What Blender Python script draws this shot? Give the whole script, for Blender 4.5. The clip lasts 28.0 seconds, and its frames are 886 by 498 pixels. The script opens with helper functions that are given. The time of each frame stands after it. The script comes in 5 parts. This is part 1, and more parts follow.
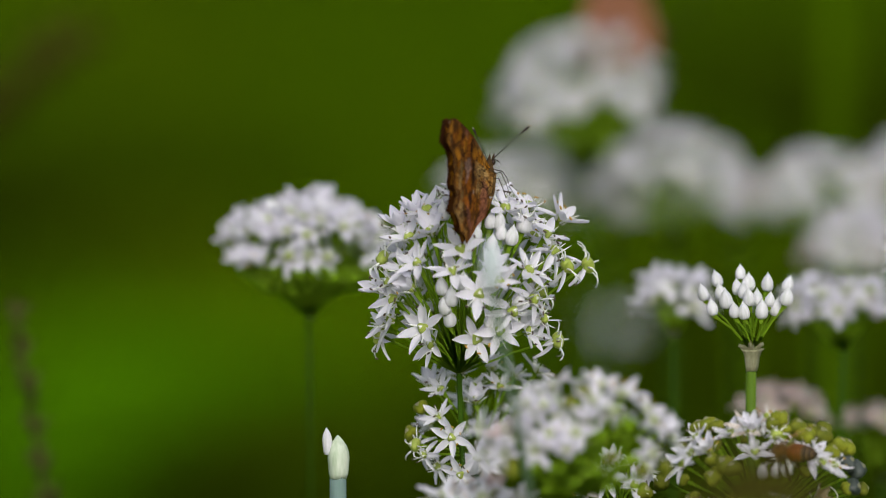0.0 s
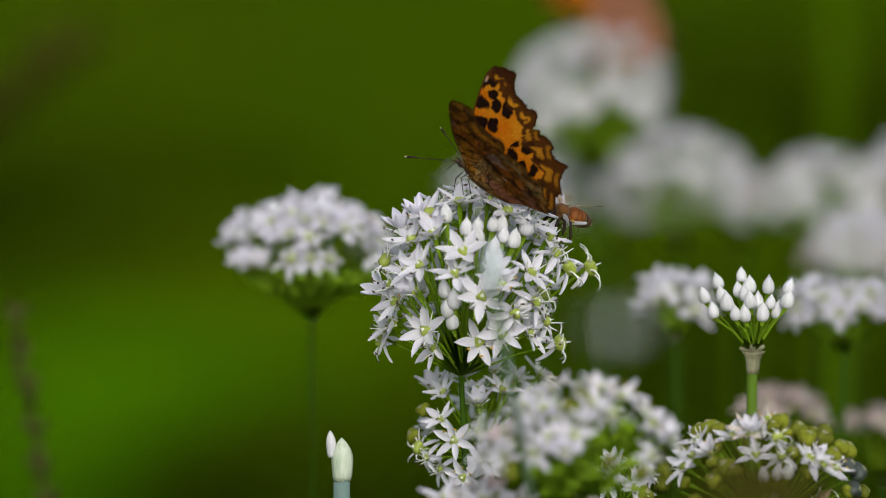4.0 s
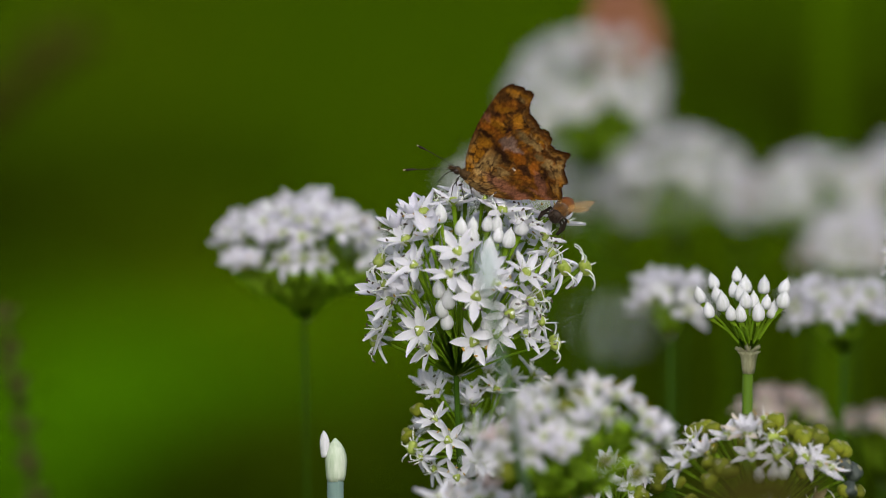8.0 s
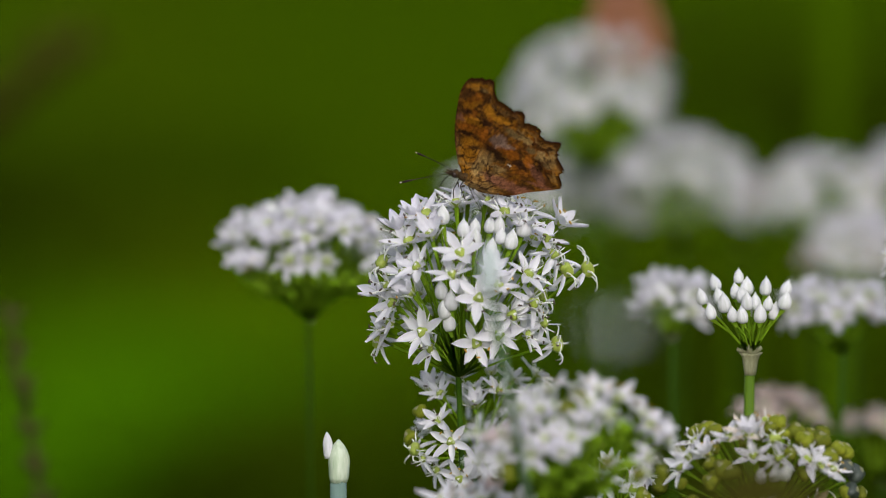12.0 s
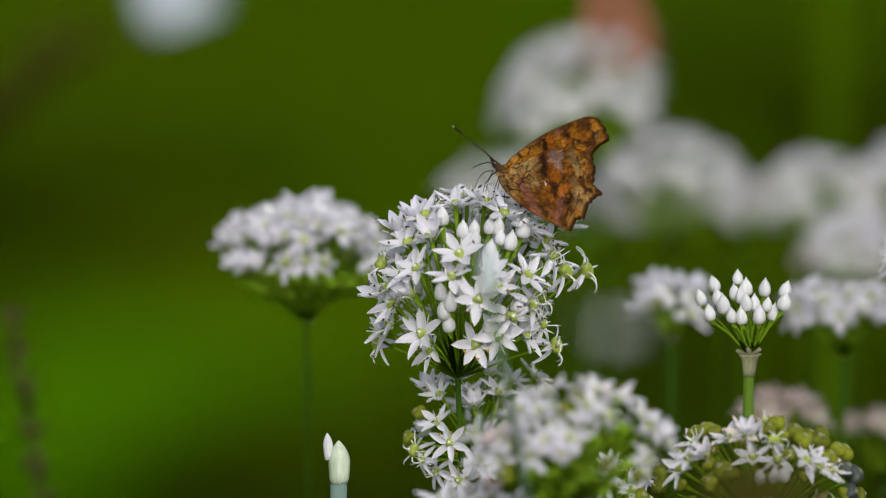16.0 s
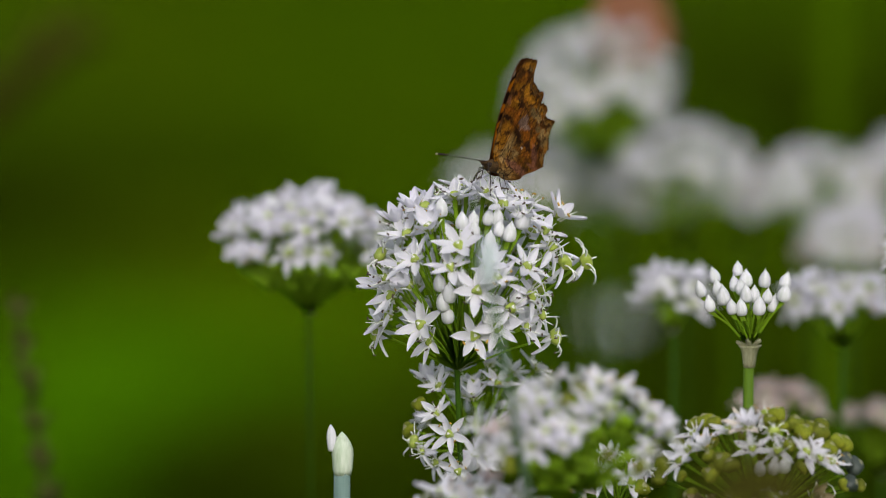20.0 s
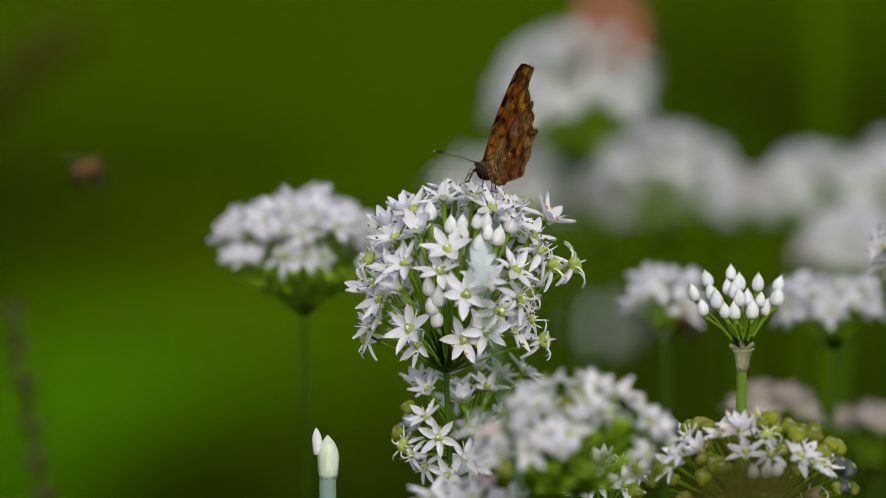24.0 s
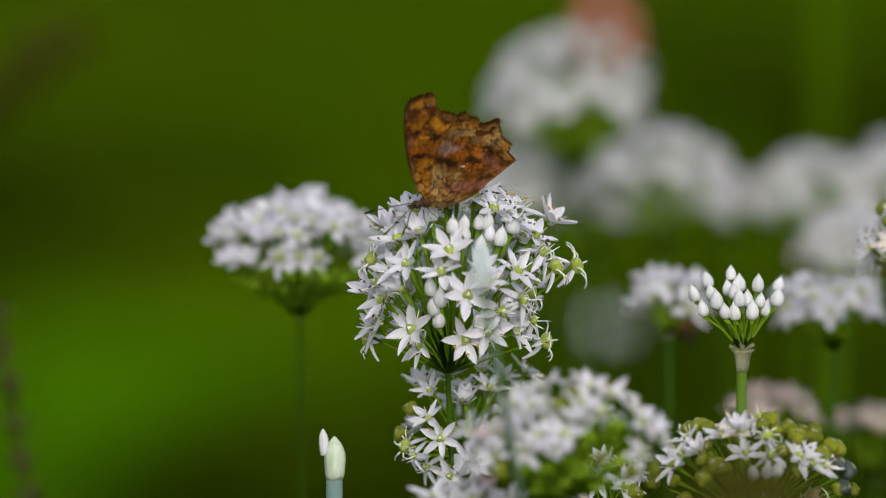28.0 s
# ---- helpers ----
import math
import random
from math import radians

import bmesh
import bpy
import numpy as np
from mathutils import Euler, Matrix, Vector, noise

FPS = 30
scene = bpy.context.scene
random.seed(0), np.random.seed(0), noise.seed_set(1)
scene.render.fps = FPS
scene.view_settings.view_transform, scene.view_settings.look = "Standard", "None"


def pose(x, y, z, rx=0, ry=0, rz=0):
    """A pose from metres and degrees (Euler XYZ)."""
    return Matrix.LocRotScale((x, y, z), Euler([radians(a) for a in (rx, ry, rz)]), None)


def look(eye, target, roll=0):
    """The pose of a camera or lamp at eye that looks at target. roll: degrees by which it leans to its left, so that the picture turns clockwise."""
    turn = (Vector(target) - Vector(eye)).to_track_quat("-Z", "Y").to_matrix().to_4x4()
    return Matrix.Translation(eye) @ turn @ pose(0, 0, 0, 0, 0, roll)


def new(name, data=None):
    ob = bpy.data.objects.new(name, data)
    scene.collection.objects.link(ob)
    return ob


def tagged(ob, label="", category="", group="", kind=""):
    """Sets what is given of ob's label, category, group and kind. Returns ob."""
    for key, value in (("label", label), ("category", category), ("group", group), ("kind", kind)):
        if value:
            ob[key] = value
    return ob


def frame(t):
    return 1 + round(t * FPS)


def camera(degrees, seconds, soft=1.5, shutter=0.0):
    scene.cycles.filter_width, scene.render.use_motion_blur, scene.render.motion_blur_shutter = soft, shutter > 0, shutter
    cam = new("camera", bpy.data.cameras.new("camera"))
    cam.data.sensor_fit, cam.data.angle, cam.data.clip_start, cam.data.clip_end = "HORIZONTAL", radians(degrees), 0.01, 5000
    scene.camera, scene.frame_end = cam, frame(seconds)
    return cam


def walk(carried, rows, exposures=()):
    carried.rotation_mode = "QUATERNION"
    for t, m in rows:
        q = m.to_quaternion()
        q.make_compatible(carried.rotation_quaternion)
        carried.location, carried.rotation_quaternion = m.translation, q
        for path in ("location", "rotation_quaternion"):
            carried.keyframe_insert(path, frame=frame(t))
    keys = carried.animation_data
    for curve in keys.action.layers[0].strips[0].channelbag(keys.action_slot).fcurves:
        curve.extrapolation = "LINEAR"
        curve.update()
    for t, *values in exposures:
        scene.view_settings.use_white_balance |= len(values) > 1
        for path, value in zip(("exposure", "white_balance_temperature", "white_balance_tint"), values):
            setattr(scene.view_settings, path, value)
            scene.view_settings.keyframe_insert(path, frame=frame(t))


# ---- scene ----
# A close view of garlic chive heads in a garden bed, with a comma butterfly and bees.

# ---- camera ----
cam = camera(6.0, 28.0, soft=0.5, shutter=0.4)
cam.data.dof.use_dof = True
cam.data.dof.focus_distance = 1.893
cam.data.dof.aperture_fstop = 6.2 * cam.data.lens / 343.5
cam.data.dof.aperture_blades = 9
EYE = (0.0, -1.8896, 0.6486)
# seconds, turn to the left and turn upwards in degrees: a tripod head trembling a little
VIEW = [
    (0, 0.0000, -0.0295), (0.5, -0.0115, -0.0237), (1, -0.0057, -0.0295), (1.5, -0.0115, -0.0414), (2, 0.0176, -0.0295), (2.5, 0.0352, -0.0295),
    (3, 0.0352, -0.0295), (3.5, 0.0119, -0.0119), (5.5, 0.0000, -0.0119), (6, -0.0115, -0.0061), (6.5, -0.0115, 0.0057), (7, -0.0234, -0.0119),
    (7.5, -0.0234, -0.0119), (8, -0.0234, -0.0119), (8.5, -0.0291, -0.0237), (9, -0.0349, -0.0061), (9.5, -0.0234, 0.0000), (10, -0.0291, 0.0115),
    (10.5, -0.0176, 0.0057), (11, 0.0000, 0.0057), (11.5, -0.0115, -0.0061), (13.5, -0.0115, 0.0176), (14, 0.0119, 0.0057), (14.5, 0.0237, 0.0000),
    (15, 0.0061, 0.0000), (15.5, 0.0000, -0.0061), (16, -0.0176, 0.0057), (16.5, -0.0176, 0.0057), (17, 0.0000, 0.0000), (17.5, 0.0119, 0.0057),
    (18, 0.0176, -0.0119), (18.5, 0.0176, -0.0176), (19, 0.0000, -0.0176), (19.5, -0.0176, -0.0352), (20, -0.0176, -0.0529), (20.5, -0.0176, -0.0471),
    (21, -0.0115, -0.0471), (21.5, -0.0176, -0.0471), (23.5, -0.0701, -0.0237), (24, -0.0643, -0.0295), (24.5, -0.0820, -0.0352), (25, -0.0938, -0.0352),
    (25.5, -0.0877, -0.0414), (26, -0.0762, -0.0295), (26.5, -0.0762, -0.0295), (27, -0.0525, -0.0295), (27.5, -0.0586, -0.0237), (28, -0.0643, -0.0237),
]
walk(cam, [(t, pose(*EYE, 84.0 + up, 0, turn)) for t, turn, up in VIEW], exposures=[(0, -0.17, 6500, 9), (28, -0.17, 6500, 9)])

# ---- light ----
SUN_UP, SUN_TURN = 32.0, 170.0
world = bpy.data.worlds.new("sky")
scene.world = world
world.use_nodes = True
sky = world.node_tree.nodes.new("ShaderNodeTexSky")
sky.sky_type, sky.sun_disc = "NISHITA", False
sky.sun_elevation, sky.sun_rotation = radians(SUN_UP), radians(SUN_TURN)
sky.air_density, sky.dust_density, sky.ozone_density = 1.0, 3.0, 1.0
world.node_tree.nodes["Background"].inputs["Strength"].default_value = 0.15
veil = world.node_tree.nodes.new("ShaderNodeHueSaturation")  # thin cloud takes the blue out
veil.inputs["Saturation"].default_value = 0.5
world.node_tree.links.new(sky.outputs[0], veil.inputs["Color"])
world.node_tree.links.new(veil.outputs[0], world.node_tree.nodes["Background"].inputs["Color"])
sun = new("sun", bpy.data.lights.new("sun", "SUN"))
sun.data.energy, sun.data.angle, sun.data.color = 1.7, radians(40), (1.0, 0.975, 0.95)
a, e = radians(SUN_TURN), radians(SUN_UP)
sun.matrix_world = look((0, 0, 3), Vector((0, 0, 3)) - Vector((math.sin(a) * math.cos(e), math.cos(a) * math.cos(e), math.sin(e))))

# ---- materials ----
def material(name, colour, second=None, scale=400.0, rough=0.6, bump=0.0, bump_scale=None, through_light=0.0, vary=0.0,
             coat=0.0, sheen=0.0, spec=0.4, stretch=(1, 1, 1)):
    """A mottled surface in two tones (two scales of noise), with a little relief; through_light: the share of light that passes the sheet."""
    m = bpy.data.materials.new(name)
    m.use_nodes = True
    n, l = m.node_tree.nodes, m.node_tree.links
    b = n["Principled BSDF"]
    b.inputs["Roughness"].default_value = rough
    b.inputs["Specular IOR Level"].default_value = spec
    b.inputs["Coat Weight"].default_value = coat
    b.inputs["Sheen Weight"].default_value = sheen
    second = second or tuple(c * 0.75 for c in colour)
    co = n.new("ShaderNodeTexCoord")
    mp = n.new("ShaderNodeMapping")
    mp.inputs["Scale"].default_value = stretch
    l.new(co.outputs["Object"], mp.inputs["Vector"])
    fine, wide = n.new("ShaderNodeTexNoise"), n.new("ShaderNodeTexNoise")
    fine.inputs["Scale"].default_value, wide.inputs["Scale"].default_value = scale * 4, scale
    fine.inputs["Detail"].default_value = wide.inputs["Detail"].default_value = 4
    for t in (fine, wide):
        l.new(mp.outputs[0], t.inputs["Vector"])
    mean = n.new("ShaderNodeMath")
    mean.operation = "MULTIPLY_ADD"
    mean.inputs[1].default_value = 0.4
    l.new(fine.outputs["Fac"], mean.inputs[0])
    half = n.new("ShaderNodeMath")
    half.operation = "MULTIPLY"
    half.inputs[1].default_value = 0.6
    l.new(wide.outputs["Fac"], half.inputs[0])
    l.new(half.outputs[0], mean.inputs[2])
    ramp = n.new("ShaderNodeValToRGB")
    ramp.color_ramp.elements[0].position, ramp.color_ramp.elements[1].position = 0.35, 0.65
    ramp.color_ramp.elements[0].color, ramp.color_ramp.elements[1].color = (*second, 1), (*colour, 1)
    l.new(mean.outputs[0], ramp.inputs[0])
    out_colour = ramp.outputs[0]
    if vary:
        info, hsv, mul = n.new("ShaderNodeObjectInfo"), n.new("ShaderNodeHueSaturation"), n.new("ShaderNodeMapRange")
        mul.inputs["To Min"].default_value, mul.inputs["To Max"].default_value = 1 - vary, 1 + vary
        l.new(info.outputs["Random"], mul.inputs["Value"])
        l.new(mul.outputs[0], hsv.inputs["Value"])
        l.new(out_colour, hsv.inputs["Color"])
        out_colour = hsv.outputs[0]
    l.new(out_colour, b.inputs["Base Color"])
    if bump:
        bm_ = n.new("ShaderNodeBump")
        bm_.inputs["Strength"].default_value, bm_.inputs["Distance"].default_value = bump, 0.0002
        l.new(fine.outputs["Fac"], bm_.inputs["Height"])
        l.new(bm_.outputs[0], b.inputs["Normal"])
    if through_light:
        tr, mix = n.new("ShaderNodeBsdfTranslucent"), n.new("ShaderNodeMixShader")
        l.new(out_colour, tr.inputs["Color"])
        mix.inputs[0].default_value = through_light
        l.new(b.outputs[0], mix.inputs[1])
        l.new(tr.outputs[0], mix.inputs[2])
        l.new(mix.outputs[0], n["Material Output"].inputs["Surface"])
    return m


PETAL = material("white_petal", (0.88, 0.865, 0.94), (0.80, 0.785, 0.87), 500, 0.6, 0.25, through_light=0.42, spec=0.25, vary=0.04, stretch=(0.3, 1, 1))
PETAL_OLD = material("faded_petal", (0.80, 0.74, 0.70), (0.62, 0.52, 0.42), 500, 0.6, 0.3, through_light=0.25, vary=0.08)
PETAL_BROWN = material("withered_petal", (0.34, 0.27, 0.17), (0.20, 0.15, 0.08), 500, 0.7, 0.4, through_light=0.2, vary=0.15)
PETAL_PINK = material("pinkish_petal", (0.66, 0.53, 0.53), (0.50, 0.38, 0.36), 500, 0.6, 0.3, through_light=0.25, vary=0.08)
BUD = material("white_bud", (0.84, 0.83, 0.89), (0.62, 0.64, 0.62), 420, 0.6, 0.4, through_light=0.2, vary=0.08, spec=0.25, stretch=(1, 1, 0.12))
OVARY = material("green_ovary", (0.34, 0.40, 0.07), (0.22, 0.30, 0.04), 900, 0.4, 0.3, vary=0.15)
FRUIT = material("green_capsule", (0.20, 0.215, 0.014), (0.10, 0.125, 0.008), 500, 0.7, 0.3, vary=0.3, spec=0.2)
FRUIT_DARK = material("dark_capsule", (0.06, 0.075, 0.06), (0.03, 0.04, 0.04), 500, 0.5, 0.3)
FILAMENT = material("white_filament", (0.82, 0.83, 0.80), None, 600, 0.5)
ANTHER = material("brown_anther", (0.13, 0.09, 0.07), (0.05, 0.035, 0.03), 900, 0.7)
POLLEN = material("yellow_anther", (0.55, 0.36, 0.05), (0.40, 0.22, 0.03), 900, 0.8)
PEDICEL = material("green_pedicel", (0.29, 0.46, 0.020), (0.19, 0.34, 0.012), 300, 0.6, 0.2, through_light=0.4, vary=0.25, spec=0.15)
STEM_FRESH = material("fresh_green_stem", (0.10, 0.18, 0.010), (0.065, 0.125, 0.008), 200, 0.6, 0.3, spec=0.15, stretch=(1, 1, 0.1))
STEM = material("green_stem", (0.036, 0.085, 0.004), (0.022, 0.055, 0.003), 200, 0.6, spec=0.05, bump=0.3, vary=0.12, stretch=(1, 1, 0.1))
STEM_BLUE = material("bluish_stem", (0.17, 0.25, 0.23), (0.11, 0.18, 0.15), 200, 0.6, 0.3, spec=0.15, stretch=(1, 1, 0.1))
STEM_GREY = material("greyish_stem", (0.10, 0.17, 0.09), (0.07, 0.12, 0.06), 200, 0.6, 0.3, spec=0.15, stretch=(1, 1, 0.1))
SPATHE = material("papery_spathe", (0.42, 0.41, 0.27), (0.24, 0.24, 0.12), 500, 0.7, 0.5, through_light=0.3, stretch=(1, 1, 0.2))
SPATHE_PALE = material("pale_grey_spathe", (0.52, 0.58, 0.62), (0.36, 0.44, 0.42), 350, 0.7, 0.4, spec=0.1, stretch=(1, 1, 0.2))
SPATHE_GREEN = material("pale_green_spathe", (0.60, 0.66, 0.55), (0.36, 0.46, 0.30), 350, 0.6, 0.4, stretch=(1, 1, 0.2))
LEAF = material("strap_leaf", (0.07, 0.15, 0.02), (0.04, 0.10, 0.014), 60, 0.5, 0.3, through_light=0.2, vary=0.2, stretch=(1, 1, 0.1))
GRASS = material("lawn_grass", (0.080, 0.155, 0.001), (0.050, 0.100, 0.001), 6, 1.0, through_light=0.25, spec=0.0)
GRASS_BRIGHT = material("fresh_grass", (0.105, 0.28, 0.002), (0.075, 0.20, 0.001), 8, 1.0, through_light=0.3, spec=0.0)
GRASS_OLIVE = material("olive_grass", (0.12, 0.19, 0.002), (0.075, 0.125, 0.001), 8, 1.0, through_light=0.25, spec=0.0)
# darker copy of the lawn green, with the shade between plants in its colour
GRASS_SHADE = material("dark_grass", (0.044, 0.076, 0.001), (0.028, 0.047, 0.001), 8, 1.0, through_light=0.1, spec=0.0)
SEED = material("brown_seed_head", (0.055, 0.05, 0.008), (0.03, 0.03, 0.005), 300, 1.0, 0.4, vary=0.2, spec=0.0)
SEED_PALE = material("greyish_seed_head", (0.078, 0.082, 0.024), (0.04, 0.044, 0.010), 300, 1.0, 0.4, vary=0.3, spec=0.0)
EARTH = material("weedy_earth", (0.056, 0.092, 0.001), (0.034, 0.060, 0.001), 2.2, 1.0, 0.3, spec=0.0)


# ---- building helpers ----
def mesh_of(name, verts, faces, mats, slots=None, smooth=True):
    me = bpy.data.meshes.new(name)
    me.from_pydata([tuple(v) for v in verts], [], faces)
    for m in mats if isinstance(mats, (list, tuple)) else [mats]:
        me.materials.append(m)
    if slots is not None:
        me.polygons.foreach_set("material_index", slots)
    me.polygons.foreach_set("use_smooth", [smooth] * len(me.polygons))
    me.update()
    return me


def part(name, me, parent, m=None, label=""):
    """One mesh object under a thing or under a part."""
    ob = new(name, me)
    ob.parent = parent
    if m is not None:
        ob.matrix_basis = m
    return tagged(ob, label)


def thing(name, m, label, category, group=""):
    ob = new(name)
    ob.empty_display_size = 0.01
    ob.matrix_basis = m
    return tagged(ob, label, category, group)


def tube(points, radii, sides=6, caps=True):
    """A round tube along points."""
    verts, faces = [], []
    pts = [Vector(p) for p in points]
    for i, p in enumerate(pts):
        way = (pts[min(i + 1, len(pts) - 1)] - pts[max(i - 1, 0)]).normalized()
        side = way.orthogonal().normalized() if i == 0 else (side - way * side.dot(way)).normalized()
        other = way.cross(side)
        for s in range(sides):
            w = 2 * math.pi * s / sides
            verts.append(p + (side * math.cos(w) + other * math.sin(w)) * radii[i])
    for i in range(len(pts) - 1):
        for s in range(sides):
            n = (s + 1) % sides
            faces.append((i * sides + s, i * sides + n, (i + 1) * sides + n, (i + 1) * sides + s))
    if caps:
        faces.append(tuple(range(sides))[::-1])
        faces.append(tuple((len(pts) - 1) * sides + s for s in range(sides)))
    return verts, faces


def lathe(profile, sides=10, ridge=0.0, ridges=3):
    """A body turned round z from (radius, height) pairs, with lengthwise ridges."""
    verts, faces = [], []
    for r, h in profile:
        for s in range(sides):
            w = 2 * math.pi * s / sides
            q = r * (1 + ridge * math.cos(ridges * w))
            verts.append((q * math.cos(w), q * math.sin(w), h))
    for i in range(len(profile) - 1):
        for s in range(sides):
            n = (s + 1) % sides
            faces.append((i * sides + s, i * sides + n, (i + 1) * sides + n, (i + 1) * sides + s))
    faces.append(tuple(range(sides))[::-1])
    faces.append(tuple((len(profile) - 1) * sides + s for s in range(sides)))
    return verts, faces


def joined(pieces):
    verts, faces, slots = [], [], []
    for v, f, s in pieces:
        o = len(verts)
        verts += list(v)
        faces += [tuple(i + o for i in q) for q in f]
        slots += [s] * len(f)
    return verts, faces, slots


def moved(verts, m):
    return [m @ Vector(v) for v in verts]


MM = 0.001


# ---- flowers of the garlic chive ----
def petal_shape(length, width, cup, curl, rows=7):
    """A lance-shaped petal along x with a keel, cupped across and curled along."""
    verts, faces = [], []
    cols = 5
    for i in range(rows):
        t = i / (rows - 1)
        w = width * 0.5 * (0.30 * (1 - t) + 1.9 * (t ** 0.75) * (1 - t) ** 0.85) if i < rows - 1 else 0.02 * width
        for j in range(cols):
            s = j / (cols - 1) * 2 - 1
            x = length * t
            y = w * s
            z = cup * width * s * s * (1 - t * 0.3) + curl * length * t * t - 0.05 * width * (1 - abs(s)) ** 2
            verts.append((x, y, z))
    for i in range(rows - 1):
        for j in range(cols - 1):
            a_ = i * cols + j
            faces.append((a_, a_ + cols, a_ + cols + 1, a_ + 1))
    return verts, faces


PETALS = {
    "open": [petal_shape(5.6 * MM, 2.8 * MM, 0.14, 0.02), petal_shape(5.2 * MM, 2.5 * MM, 0.20, 0.12), petal_shape(5.8 * MM, 2.6 * MM, 0.12, -0.08), petal_shape(5.3 * MM, 2.3 * MM, 0.28, 0.16), petal_shape(5.5 * MM, 2.9 * MM, 0.10, -0.02)],
    "half": [petal_shape(4.9 * MM, 3.1 * MM, 0.18, 0.16), petal_shape(5.1 * MM, 2.9 * MM, 0.20, 0.08)],
    "droop": [petal_shape(5.0 * MM, 2.3 * MM, 0.25, -0.25), petal_shape(4.6 * MM, 2.0 * MM, 0.30, -0.10)],
}
RISE = {"open": 16, "half": 46, "droop": -20}
PETAL_MESHES = {(k, i, m.name): mesh_of("petal", *p, m) for k, ps in PETALS.items() for i, p in enumerate(ps) for m in (PETAL, PETAL_OLD, PETAL_PINK, PETAL_BROWN)}


def lobed(radius, height, lift=0.0, style=0.95):
    """A three-lobed ovary or capsule with its style, as one body."""
    prof = [(0.3, -0.5), (0.75, -0.38), (1.0, -0.12), (1.02, 0.12), (0.82, 0.36), (0.35, 0.5)]
    rows = [(r * radius, lift + h * height, 0.2) for r, h in prof] + [(0.12 * radius, lift + 0.52 * height, 0.0), (0.06 * radius, lift + style * height, 0.0)]
    verts, faces, slots, sides = [], [], [], 18
    for r, h, ridge in rows:
        for k in range(sides):
            w = 2 * math.pi * k / sides
            q = r * (1 + ridge * math.cos(3 * w))
            verts.append((q * math.cos(w), q * math.sin(w), h))
    for i in range(len(rows) - 1):
        for k in range(sides):
            n = (k + 1) % sides
            faces.append((i * sides + k, i * sides + n, (i + 1) * sides + n, (i + 1) * sides + k))
            slots.append(1 if i >= len(prof) - 1 else 0)
    faces += [tuple(range(sides))[::-1], tuple((len(rows) - 1) * sides + k for k in range(sides))]
    return verts, faces, slots + [0, 1]


OVARY_MESH = mesh_of("floret", *(lambda q: (q[0], q[1], [OVARY, FILAMENT], q[2]))(lobed(1.05 * MM, 1.9 * MM, 0.9 * MM)))
FRUIT_MESH = mesh_of("capsule", *(lambda q: (q[0], q[1], [FRUIT, SPATHE], q[2]))(lobed(2.3 * MM, 3.7 * MM, 1.2 * MM, 0.6)))
FRUIT_DARK_MESH = mesh_of("capsule", *(lambda q: (q[0], q[1], [FRUIT_DARK, SPATHE], q[2]))(lobed(2.3 * MM, 3.9 * MM, 1.2 * MM, 0.6)))


def stamen_mesh(seed, anther, spread):
    rnd = random.Random(seed)
    pieces = []
    for i in range(6):
        w = radians(60 * i + 30 + rnd.uniform(-8, 8))
        lean = radians(spread + rnd.uniform(-12, 12))
        d = Vector((math.cos(w) * math.sin(lean), math.sin(w) * math.sin(lean), math.cos(lean)))
        foot = Vector((math.cos(w), math.sin(w), 0)) * 0.9 * MM
        top = foot + d * rnd.uniform(3.2, 4.4) * MM
        v, f = tube([foot, (foot + top) / 2 + Vector((0, 0, 0.0002)), top], [0.24 * MM, 0.17 * MM, 0.08 * MM], 4)
        pieces.append((v, f, 0))
        if rnd.random() < (0.8 if anther is POLLEN else 0.5):
            side = Vector((-math.sin(w), math.cos(w), rnd.uniform(-0.4, 0.4))).normalized() * 0.5 * MM
            v, f = tube([top - side, top - side * 0.5, top + side * 0.5, top + side], [0.08 * MM, 0.21 * MM, 0.21 * MM, 0.08 * MM], 5)
            pieces.append((v, f, 1))
    v, f, s = joined(pieces)
    return mesh_of("stamen_tuft", v, f, [FILAMENT, anther], s)


def curled_mesh(seed):
    """The long curled filaments of a floret whose petals have shrunk."""
    rnd = random.Random(seed)
    pieces = []
    for i in range(6):
        w, bend = radians(60 * i + rnd.uniform(-15, 15)), rnd.uniform(-0.6, 1.0)
        pts = [Vector((math.cos(w + bend * t * t) * (0.9 + 4.2 * t), math.sin(w + bend * t * t) * (0.9 + 4.2 * t), 0.8 + 3.0 * t - 2.8 * t ** 3)) * MM for t in (0, 0.3, 0.6, 0.85, 1.0)]
        v, f = tube(pts, [0.24 * MM, 0.2 * MM, 0.17 * MM, 0.14 * MM, 0.1 * MM], 4)
        pieces.append((v, f, 0))
        if rnd.random() < 0.4:
            v, f = tube([pts[-1] - Vector((0, 0, 0.4 * MM)), pts[-1], pts[-1] + Vector((0, 0, 0.4 * MM))], [0.1 * MM, 0.22 * MM, 0.1 * MM], 5)
            pieces.append((v, f, 1))
    v, f, sl = joined(pieces)
    return mesh_of("stamen_tuft", v, f, [FILAMENT, ANTHER], sl)


